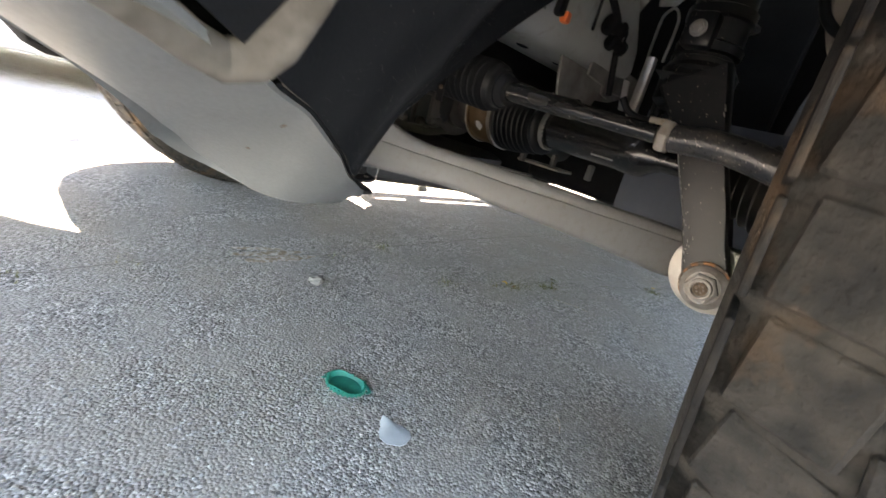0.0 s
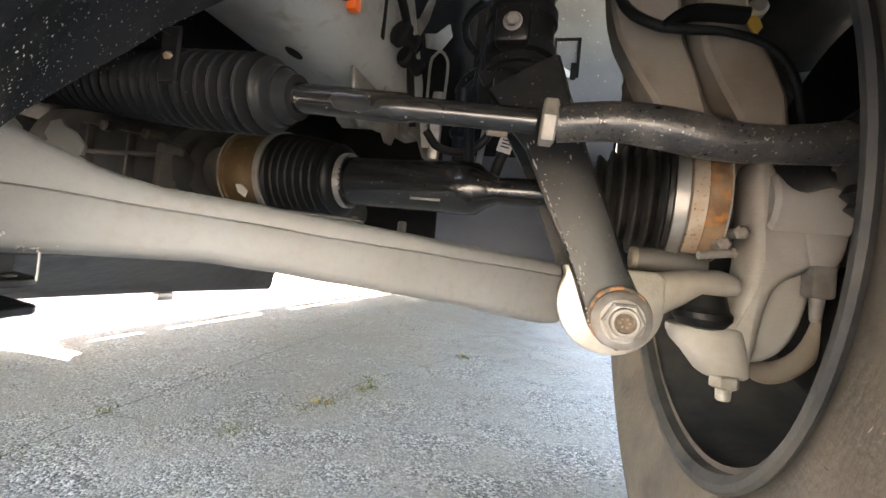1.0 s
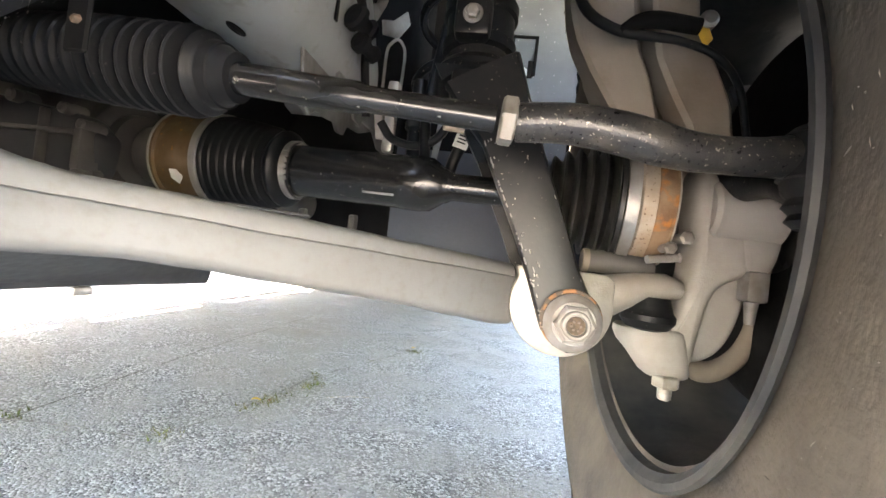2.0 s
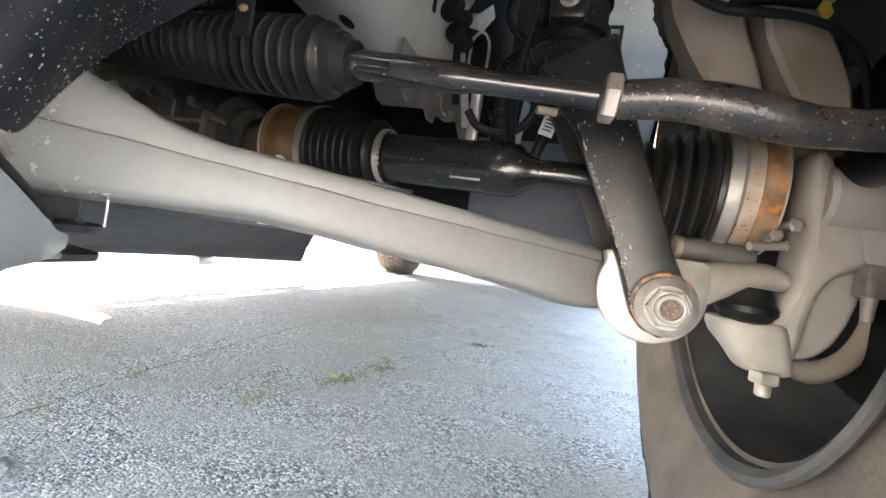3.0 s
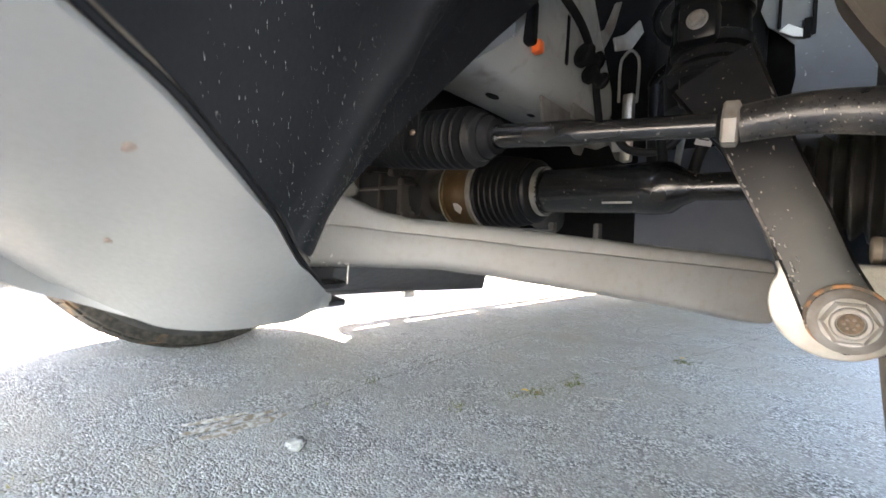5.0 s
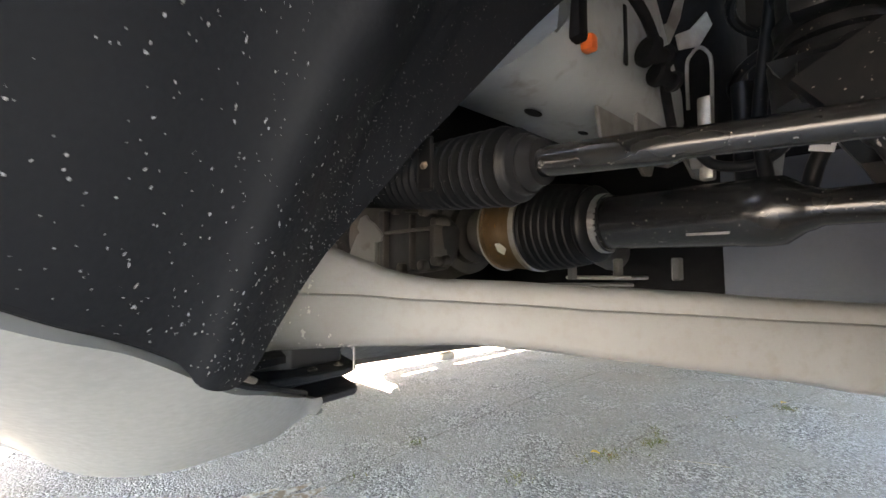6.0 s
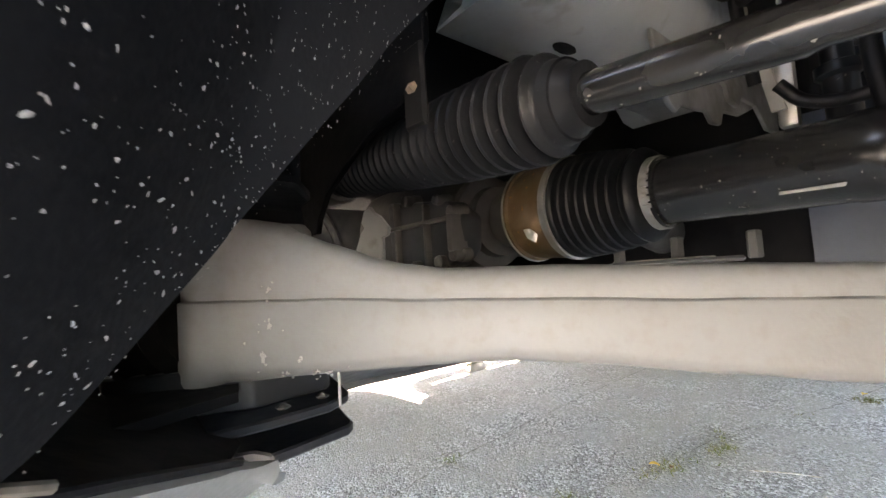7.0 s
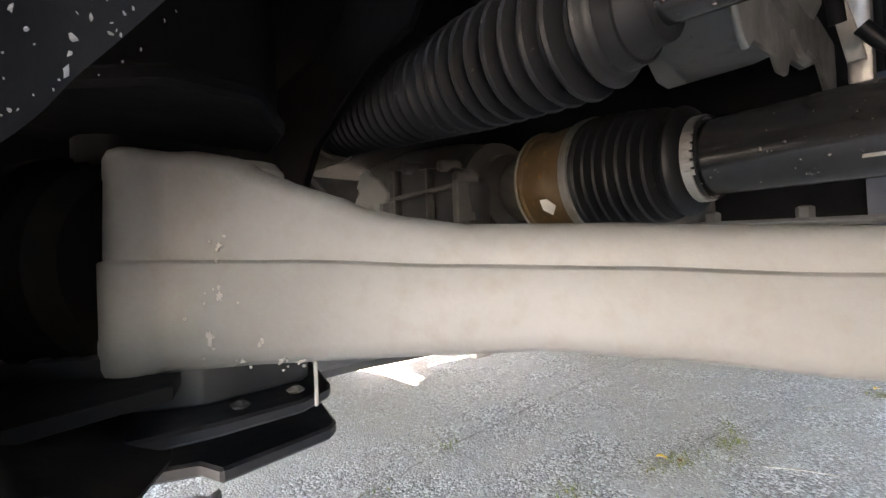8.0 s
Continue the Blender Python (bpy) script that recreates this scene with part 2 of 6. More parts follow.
M_GLASS = material("dark_window", (0.02, 0.022, 0.024), 0.08)
M_CARWHITE = material("white_paint", (0.8, 0.8, 0.79), 0.3, second=(0.74, 0.74, 0.73), scale=3)
M_ROCK = material("rubble", (0.46, 0.50, 0.53), 0.9, second=(0.24, 0.28, 0.32), scale=7, bump=0.5, bump_scale=12)
M_INK = material("label_ink", (0.03, 0.03, 0.03), 0.7)

# ---------------------------------------------------------------- mesh helpers
def part(name, bm, mat, parent=None, label="", smooth=True, sharp=32):
    """Links a bmesh as one object, under a thing or a part."""
    bmesh.ops.recalc_face_normals(bm, faces=bm.faces)
    me = bpy.data.meshes.new(name)
    if smooth:
        for f in bm.faces:
            f.smooth = True
        for e in bm.edges:
            if len(e.link_faces) == 2 and e.calc_face_angle(0) > radians(sharp):
                e.smooth = False
    bm.to_mesh(me)
    bm.free()
    me.materials.append(mat)
    ob = new(name, me)
    if parent is not None:
        ob.parent = parent
    if label:
        ob["label"] = label
    return ob


def axes_from(direction):
    z = Vector(direction).normalized()
    x = z.cross(Vector((0, 0, 1)))
    if x.length < 1e-4:
        x = Vector((1, 0, 0))
    x.normalize()
    return x, z.cross(x).normalized(), z


def lathe(bm, start, direction, profile, segs=44):
    """Turns (along, radius) pairs round the axis from start."""
    x, y, z = axes_from(direction)
    start = Vector(start)
    rings = []
    for a, r in profile:
        c = start + z * a
        if r < 1e-5:
            rings.append([bm.verts.new(c)])
        else:
            rings.append([bm.verts.new(c + (x * math.cos(t) + y * math.sin(t)) * r) for t in [2 * math.pi * k / segs for k in range(segs)]])
    for a, b in zip(rings, rings[1:]):
        for k in range(segs):
            k2 = (k + 1) % segs
            if len(a) == 1 and len(b) == 1:
                continue
            if len(a) == 1:
                bm.faces.new((a[0], b[k], b[k2]))
            elif len(b) == 1:
                bm.faces.new((a[k], a[k2], b[0]))
            else:
                bm.faces.new((a[k], a[k2], b[k2], b[k]))
    return bm


def spline(points, steps=8):
    """Catmull-Rom through the points."""
    pts = [Vector(p) for p in points]
    ext = [pts[0] * 2 - pts[1]] + pts + [pts[-1] * 2 - pts[-2]]
    out = []
    for i in range(1, len(ext) - 2):
        p0, p1, p2, p3 = ext[i - 1:i + 3]
        for k in range(steps):
            t = k / steps
            out.append(0.5 * ((2 * p1) + (p2 - p0) * t + (2 * p0 - 5 * p1 + 4 * p2 - p3) * t * t + (3 * p1 - p0 - 3 * p2 + p3) * t ** 3))
    return out + [pts[-1]]


def tube(bm, points, radius, segs=14, steps=8, smooth=True):
    """A round bar along the points; radius a number or one per given point."""
    rad = [radius] * len(points) if isinstance(radius, (int, float)) else list(radius)
    line = spline(points, steps) if smooth else [Vector(p) for p in points]
    n = len(line)
    rings, up = [], Vector((0.13, 0.31, 0.94))
    for i, p in enumerate(line):
        d = (line[min(i + 1, n - 1)] - line[max(i - 1, 0)]).normalized()
        x = d.cross(up)
        if x.length < 1e-3:
            x = d.cross(Vector((1, 0, 0)))
        x.normalize()
        y = x.cross(d)
        up = y
        f = i / (n - 1) * (len(rad) - 1)
        j = min(int(f), len(rad) - 2)
        r = rad[j] + (rad[j + 1] - rad[j]) * (f - j)
        rings.append([bm.verts.new(p + (x * math.cos(t) + y * math.sin(t)) * r) for t in [2 * math.pi * k / segs for k in range(segs)]])
    for a, b in zip(rings, rings[1:]):
        for k in range(segs):
            bm.faces.new((a[k], a[(k + 1) % segs], b[(k + 1) % segs], b[k]))
    bm.faces.new(rings[0])
    bm.faces.new(rings[-1])
    return bm


def prism(bm, outline, origin, u, v, depth, bevel=0.0, segments=2):
    """A plate: the outline in (u, v) round origin, pushed along u x v by depth."""
    u, v = Vector(u).normalized(), Vector(v).normalized()
    n = u.cross(v).normalized()
    origin = Vector(origin)
    tmp = bmesh.new()
    a = [tmp.verts.new(origin + u * p + v * q) for p, q in outline]
    f = tmp.faces.new(a)
    r = bmesh.ops.extrude_face_region(tmp, geom=[f])
    bmesh.ops.translate(tmp, vec=n * depth, verts=[e for e in r["geom"] if isinstance(e, bmesh.types.BMVert)])
    if bevel:
        bmesh.ops.bevel(tmp, geom=tmp.edges[:], offset=bevel, segments=segments, affect="EDGES", profile=0.5)
    merge(bm, tmp)
    return bm


def merge(bm, other):
    me = bpy.data.meshes.new("joined")
    other.to_mesh(me)
    other.free()
    bm.from_mesh(me)
    bpy.data.meshes.remove(me)
    return bm


def box(bm, lo, hi, bevel=0.0, segments=2, turn=None):
    tmp = bmesh.new()
    bmesh.ops.create_cube(tmp, size=1.0)
    lo, hi = Vector(lo), Vector(hi)
    bmesh.ops.scale(tmp, vec=hi - lo, verts=tmp.verts)
    if bevel:
        bmesh.ops.bevel(tmp, geom=tmp.edges[:], offset=bevel, segments=segments, affect="EDGES", profile=0.5)
    if turn is not None:
        bmesh.ops.transform(tmp, matrix=turn, verts=tmp.verts)
    bmesh.ops.translate(tmp, vec=(lo + hi) / 2, verts=tmp.verts)
    merge(bm, tmp)
    return bm


def hexagon(bm, centre, direction, across, height, chamfer=0.0015):
    """A hexagonal nut or bolt head with its corners turned off."""
    r = across / math.sqrt(3)
    lathe(bm, centre, direction, [(0, 0), (0, r - chamfer), (chamfer, r), (height - chamfer, r), (height, r - chamfer * 1.6), (height, 0)], 6)
    return bm


def loft(bm, sections, closed=True, caps=True):
    """Skins equal-length rings of points."""
    rings = [[bm.verts.new(p) for p in s] for s in sections]
    n = len(rings[0])
    for a, b in zip(rings, rings[1:]):
        for k in range(n if closed else n - 1):
            bm.faces.new((a[k], a[(k + 1) % n], b[(k + 1) % n], b[k]))
    if caps and closed:
        bm.faces.new(rings[0])
        bm.faces.new(rings[-1])
    return bm


def sheet(bm, rows, thick=0.0):
    """A skin over a grid of points, with thickness."""
    tmp = bmesh.new()
    g = [[tmp.verts.new(p) for p in r] for r in rows]
    for a, b in zip(g, g[1:]):
        for k in range(len(a) - 1):
            tmp.faces.new((a[k], a[k + 1], b[k + 1], b[k]))
    if thick:
        bmesh.ops.recalc_face_normals(tmp, faces=tmp.faces)
        bmesh.ops.solidify(tmp, geom=tmp.faces[:], thickness=thick)
    merge(bm, tmp)
    return bm


def lerp_table(table, s):
    for (a, va), (b, vb) in zip(table, table[1:]):
        if s <= b:
            t = max(0.0, (s - a) / (b - a))
            t = t * t * (3 - 2 * t) * 0.4 + t * 0.6
            return va + (vb - va) * t
    return table[-1][1]


B = bmesh.new

# ---------------------------------------------------------------- ground
def ground_sheet():
    bm = B()
    xs = [-90, -30, -10, -5] + [-3 + 0.25 * k for k in range(19)] + [4, 8, 25, 90]
    ys = [-90, -30, -8, -3] + [-1.5 + 0.25 * k for k in range(21)] + [6, 9, 14, 30, 90]
    sheet(bm, [[(x, y, 0.0) for x in xs] for y in ys])
    return tagged(part("ground", bm, M_ASPHALT), "worn grey asphalt with exposed stones, mostly in shade", "asphalt ground", kind="structure")


ground_sheet()


def gravel_grains():
    """Exposed stones of the asphalt, half sunk, where the camera passes nearest."""
    rng = np.random.default_rng(4)
    verts, faces = [], []
    unit = [(1, 0, 0), (0.31, 0.95, 0), (-0.81, 0.59, 0), (-0.81, -0.59, 0), (0.31, -0.95, 0), (0, 0, 0.55)]
    count = 34000
    px = rng.uniform(-1.35, 0.25, count)
    py = rng.uniform(0.0, 1.75, count)
    keep = rng.random(count) < np.clip(1.25 - 0.55 * np.hypot(px + 0.35, py - 0.6), 0.15, 1)
    for x, y in zip(px[keep], py[keep]):
        s = 0.0012 + 0.0030 * rng.random() ** 1.6
        a = rng.uniform(0, 6.28)
        w = rng.uniform(0.6, 1.0)
        c, d = math.cos(a) * s, math.sin(a) * s
        b = len(verts)
        for ux, uy, uz in unit:
            verts.append((x + ux * c - uy * w * d, y + ux * d + uy * w * c, -0.0004 + uz * s * 0.8))
        verts[b + 5] = (verts[b + 5][0] + rng.uniform(-0.4, 0.4) * s, verts[b + 5][1] + rng.uniform(-0.4, 0.4) * s, verts[b + 5][2])
        for k in range(5):
            faces.append((b + k, b + (k + 1) % 5, b + 5))
    me = bpy.data.meshes.new("asphalt_stones")
    me.from_pydata(verts, [], faces)
    me.materials.append(M_STONE)
    return tagged(new("asphalt_stones", me), "small pale stones showing in the worn asphalt", "gravel", kind="stuff")


gravel_grains()


def crack(points, width, name="pavement_joint"):
    bm = B()
    rng = random.Random(7)
    line = spline(points, 14)
    left, right = [], []
    for i, p in enumerate(line):
        d = (line[min(i + 1, len(line) - 1)] - line[max(i - 1, 0)]).normalized()
        n = Vector((-d.y, d.x, 0))
        w = width * rng.uniform(0.35, 1.25)
        off = n * rng.uniform(-2.2, 2.2) * width
        left.append(p + off + n * w + Vector((0, 0, 0.0012)))
        right.append(p + off - n * w + Vector((0, 0, 0.0012)))
    k = 0
    while k < len(line) - 2:
        run = rng.randint(2, 7)
        lo, hi = left[k:k + run + 1], right[k:k + run + 1]
        if len(lo) > 1:
            sheet(bm, [lo, [(a + b) / 2 + Vector((0, 0, 0.0008)) for a, b in zip(lo, hi)], hi])
        k += run + rng.choice((0, 1, 2, 4))
    return tagged(part(name, bm, M_JOINT), "dark dirt-filled joint running across the asphalt", "pavement joint", kind="structure")


JOINT_A = [(-0.74, -0.9, 0), (-0.755, -0.3, 0), (-0.765, 0.06, 0), (-0.785, 0.25, 0), (-0.785, 0.42, 0), (-0.77, 0.58, 0), (-0.8, 0.78, 0), (-0.84, 1.3, 0), (-0.86, 2.4, 0)]
JOINT_B = [(-0.81, 0.765, 0), (-0.7, 0.78, 0), (-0.585, 0.80, 0), (-0.53, 0.97, 0), (-0.495, 1.19, 0), (-0.42, 1.4, 0), (-0.35, 1.62, 0), (-0.2, 2.3, 0), (0.0, 3.4, 0)]
crack(JOINT_A, 0.0014)
crack(JOINT_B, 0.0012)


def moss(points, count, spread, seed):
    rng = np.random.default_rng(seed)
    verts, faces = [], []
    for cx, cy, n in points:
        for k in range(int(count * n)):
            x, y = cx + rng.normal() * spread * 1.6, cy + rng.normal() * spread * 1.6
            a, h, w = rng.uniform(0, 6.28), rng.uniform(0.002, 0.009), rng.uniform(0.001, 0.002)
            b = len(verts)
            lx, ly = rng.normal() * 0.004, rng.normal() * 0.004
            verts += [(x - w * math.cos(a), y - w * math.sin(a), 0), (x + w * math.cos(a), y + w * math.sin(a), 0), (x + lx, y + ly, h)]
            faces.append((b, b + 1, b + 2))
    me = bpy.data.meshes.new("moss_tufts")
    me.from_pydata(verts, [], faces)
    me.materials.append(M_MOSS)
    return tagged(new("moss_tufts", me), "small tufts of green moss growing in the pavement joint", "moss", kind="stuff")


tufts = [(-0.515, 0.995, 1.1), (-0.484, 1.11, 0.8), (-0.476, 1.14, 0.6), (-0.53, 0.955, 0.3), (-0.576, 0.805, 0.5), (-0.335, 1.59, 1.3), (-0.495, 1.19, 0.3), (-0.585, 0.80, 0.25),
         (-0.805, 0.779, 0.5), (-0.77, 0.6, 0.15), (-0.765, 0.06, 0.25), (-0.785, 0.2, 0.15), (-0.42, 1.4, 0.2), (-0.70, 0.78, 0.15), (-0.5, 1.05, 0.25)]
moss(tufts, 60, 0.0075, 3)


def fallen_leaf(x, y, turn, size, mat, label):
    bm = B()
    rows = []
    for k in range(7):
        u = k / 6
        w = 0.32 * math.sin(math.pi * min(1, u * 0.95 + 0.03)) ** 0.8
        rows.append([((u - 0.5) * size, w * size * v, 0.0035 + size * (0.12 * abs(v) + 0.1 * math.sin(4 * u))) for v in (-1, -0.5, 0, 0.5, 1)])
    sheet(bm, rows, 0.0004)
    ob = tagged(part("fallen_leaf", bm, mat), label, "leaf", group="fallen leaves in the joint")
    ob.location, ob.rotation_euler = (x, y, 0.0), (0, 0, radians(turn))
    return ob


fallen_leaf(-0.532, 0.985, 30, 0.016, M_YELLOW, "small dry yellow leaf in the mossy joint")
fallen_leaf(-0.508, 0.992, 110, 0.012, M_RUSTRING, "small curled orange leaf in the mossy joint")
fallen_leaf(-0.345, 1.63, 70, 0.018, M_YELLOW, "dry yellow leaf beside the moss")


def filler_strip(p, q, width):
    bm = B()
    rng = random.Random(5)
    p, q = Vector(p), Vector(q)
    d = (q - p).normalized()
    n = Vector((-d.y, d.x, 0))
    rows = []
    for k in (-1, 0, 1):
        rows.append([p + (q - p) * (i / 14) + n * width * k * rng.uniform(0.55, 1.1) * math.sin(math.pi * (i + 0.8) / 15.6) ** 0.5 + Vector((0, 0, 0.0037 - 0.0026 * abs(k))) for i in range(15)])
    sheet(bm, rows)
    return tagged(part("filler_strip", bm, M_SEAL), "pale worn filler smeared along the asphalt joint", "joint filler", group="filler strips in the joint")


filler_strip((-0.800, 0.385, 0), (-0.795, 0.545, 0), 0.013)
filler_strip((-0.766, 0.40, 0), (-0.768, 0.555, 0), 0.017)
filler_strip((-0.833, 0.40, 0), (-0.815, 0.50, 0), 0.009)


def bottle_cap(x, y):
    root = tagged(new("bottle_cap"), "crushed green plastic bottle cap lying upside down", "bottle cap")
    bm = B()
    lathe(bm, (0, 0, 0.0), (0, 0, 1), [(0.0, 0), (0.0, 0.0105), (0.0015, 0.0125), (0.008, 0.0135), (0.0082, 0.0122), (0.0026, 0.0112), (0.0024, 0)], 36)
    for v in bm.verts:
        v.co.x *= 1.12
        v.co.y *= 0.86
        v.co.z += 0.0018 * math.sin(3 * math.atan2(v.co.y, v.co.x)) * (v.co.z > 0.004)
    part("cap", bm, M_GREEN, root)
    bm = B()
    for k in range(26):
        a = 2 * math.pi * k / 26
        box(bm, (0.0148 * math.cos(a) - 0.0006, 0.0117 * math.sin(a) - 0.0006, 0.0018), (0.0148 * math.cos(a) + 0.0006, 0.0117 * math.sin(a) + 0.0006, 0.0072))
    part("grip_ridges", bm, M_GREEN, root)
    for a0, a1 in ((0.2, 1.1), (2.4, 3.5)):
        bm = B()
        tube(bm, [((0.0165 + 0.002 * (k % 2)) * math.cos(a0 + (a1 - a0) * k / 5), 0.0145 * math.sin(a0 + (a1 - a0) * k / 5), 0.002 + 0.001 * (k % 3)) for k in range(6)], 0.0011, 6, 3)
        part("torn_ring", bm, M_GREEN, root)
    root.location, root.rotation_euler, root.scale = (x, y, 0.0005), (0, 0, radians(22)), (1.85, 1.8, 1.05)
    return root


bottle_cap(-0.350, 0.368)


def scrap(x, y):
    bm = B()
    rows = []
    prof = [(0.0, 0.0005), (0.12, 0.0035), (0.28, 0.0055), (0.45, 0.0095), (0.65, 0.0115), (0.85, 0.0095), (1.0, 0.002)]
    for s, w in prof:
        rows.append([((s - 0.5) * 0.036, w * k / 4, 0.0022 + 0.0012 * math.sin(5 * s + 0.5 * k) - 0.00007 * k * k) for k in range(-4, 5)])
    sheet(bm, rows, 0.0006)
    ob = tagged(part("plastic_scrap", bm, M_SCRAP), "pale blue drop-shaped plastic scrap on the asphalt", "plastic scrap")
    ob.location, ob.rotation_euler, ob.scale = (x, y, 0.001), (0, 0, radians(-10)), (1.42, 1.85, 1.3)
    return ob


scrap(-0.254, 0.373)


def pebble(x, y, s, seed, label, mat):
    bm = B()
    bmesh.ops.create_icosphere(bm, subdivisions=3, radius=1)
    noise.seed_set(seed)
    for v in bm.verts:
        v.co *= s * (1 + 0.5 * noise.noise(v.co * 1.7 + Vector((seed, 0, 0))) + 0.22 * noise.noise(v.co * 4.5 + Vector((0, seed, 0))))
        v.co.z *= 0.6
    lift = -min(v.co.z for v in bm.verts) - 0.0006
    ob = tagged(part("pebble", bm, mat, sharp=60), label, "pebble")
    ob.location = (x, y, lift)
    return ob


pebble(-0.642, 0.489, 0.0135, 7, "rough whitish pebble lying on the asphalt", M_PEBBLE)
pebble(-0.665, 0.505, 0.0045, 5, "small pale stone chip beside the pebble", M_PEBBLE)


def dry_stalk(p, q):
    bm = B()
    m = (Vector(p) + Vector(q)) / 2 + Vector((0.003, -0.002, 0.003))
    tube(bm, [p, m, q], 0.0009, 6, 5)
    return tagged(part("dry_stalk", bm, M_SEAL), "thin dry straw-coloured stalk on the asphalt", "stalk")


dry_stalk((-0.42, 1.06, 0.002), (-0.34, 1.1, 0.002))
dry_stalk((-0.16, 0.62, 0.002), (-0.135, 0.585, 0.002))


def rubble_bank():
    """Loose stones heaped along the far edge of the paving."""
    rng = np.random.default_rng(9)
    verts, faces = [], []
    nx, ny = 110, 26
    for j in range(ny):
        for i in range(nx):
            x = -14 + 26 * i / (nx - 1)
            v = j / (ny - 1)
            y = 6.55 + 0.05 * x + 0.35 * v
            z = -0.05 + 1.7 * v + 0.2 * noise.noise(Vector((x * 1.6, y * 1.6, 0))) * min(v * 6, 1) + 0.16 * noise.noise(Vector((x * 5, y * 5, 3))) * min(v * 6, 1)
            verts.append((x, y, z))
    for j in range(ny - 1):
        for i in range(nx - 1):
            a = j * nx + i
            faces.append((a, a + 1, a + nx + 1, a + nx))
    me = bpy.data.meshes.new("rubble_bank")
    me.from_pydata(verts, [], faces)
    me.materials.append(M_ROCK)
    return tagged(new("rubble_bank", me), "steep bank of pale bluish rubble behind the truck", "rubble bank", kind="structure")


rubble_bank()

# ---------------------------------------------------------------- the truck
truck = tagged(new("pickup_truck"), "grey pickup truck with dusty front suspension, parked on asphalt", "pickup truck")
WHEEL_Y, TRACK_IN, TRACK_FAR, HUB_Z = 0.624, 0.1415, -1.455, 0.389


# control arm: a forged bar from the inboard bushing out to the eye under the shock fork
ARM_O, ARM_U = Vector((-0.356, 0.339, 0.0)), Vector((0.7206, 0.6933, 0.0))
ARM_N = Vector((0.6933, -0.7206, 0.0))             # its front side
ARM_TOP = [(-0.08, 0.3730), (-0.035, 0.3672), (-0.018, 0.3640), (-0.0105, 0.3590), (0.004, 0.3530), (0.014, 0.3495), (0.024, 0.3450), (0.038, 0.3415), (0.056, 0.3385), (0.10, 0.3370), (0.134, 0.3348), (0.16, 0.3335), (0.21, 0.3305), (0.26, 0.3268), (0.32, 0.3235), (0.38, 0.3197), (0.42, 0.318)]
ARM_BOT = [(-0.08, 0.2895), (-0.057, 0.2905), (-0.040, 0.2950), (-0.006, 0.2970), (0.02, 0.2980), (0.047, 0.2988), (0.077, 0.2995), (0.113, 0.2965), (0.16, 0.2905), (0.21, 0.2850), (0.26, 0.2795), (0.317, 0.2710), (0.35, 0.2645), (0.42, 0.264)]
ARM_BACK = [(-0.08, 0.2880), (-0.04, 0.2930), (0.02, 0.2955), (0.077, 0.2965), (0.113, 0.2935), (0.16, 0.2880), (0.21, 0.2825), (0.26, 0.2765), (0.317, 0.2680), (0.35, 0.2630), (0.42, 0.263)]
ARM_SEAM = [(-0.08, 0.3320), (-0.042, 0.3308), (0.005, 0.3292), (0.05, 0.3262), (0.10, 0.3238), (0.155, 0.3200), (0.20, 0.3180), (0.27, 0.3140), (0.42, 0.306)]


def arm_point(s, out, z):
    p = ARM_O + ARM_U * s + ARM_N * out
    return Vector((p.x, p.y, z))


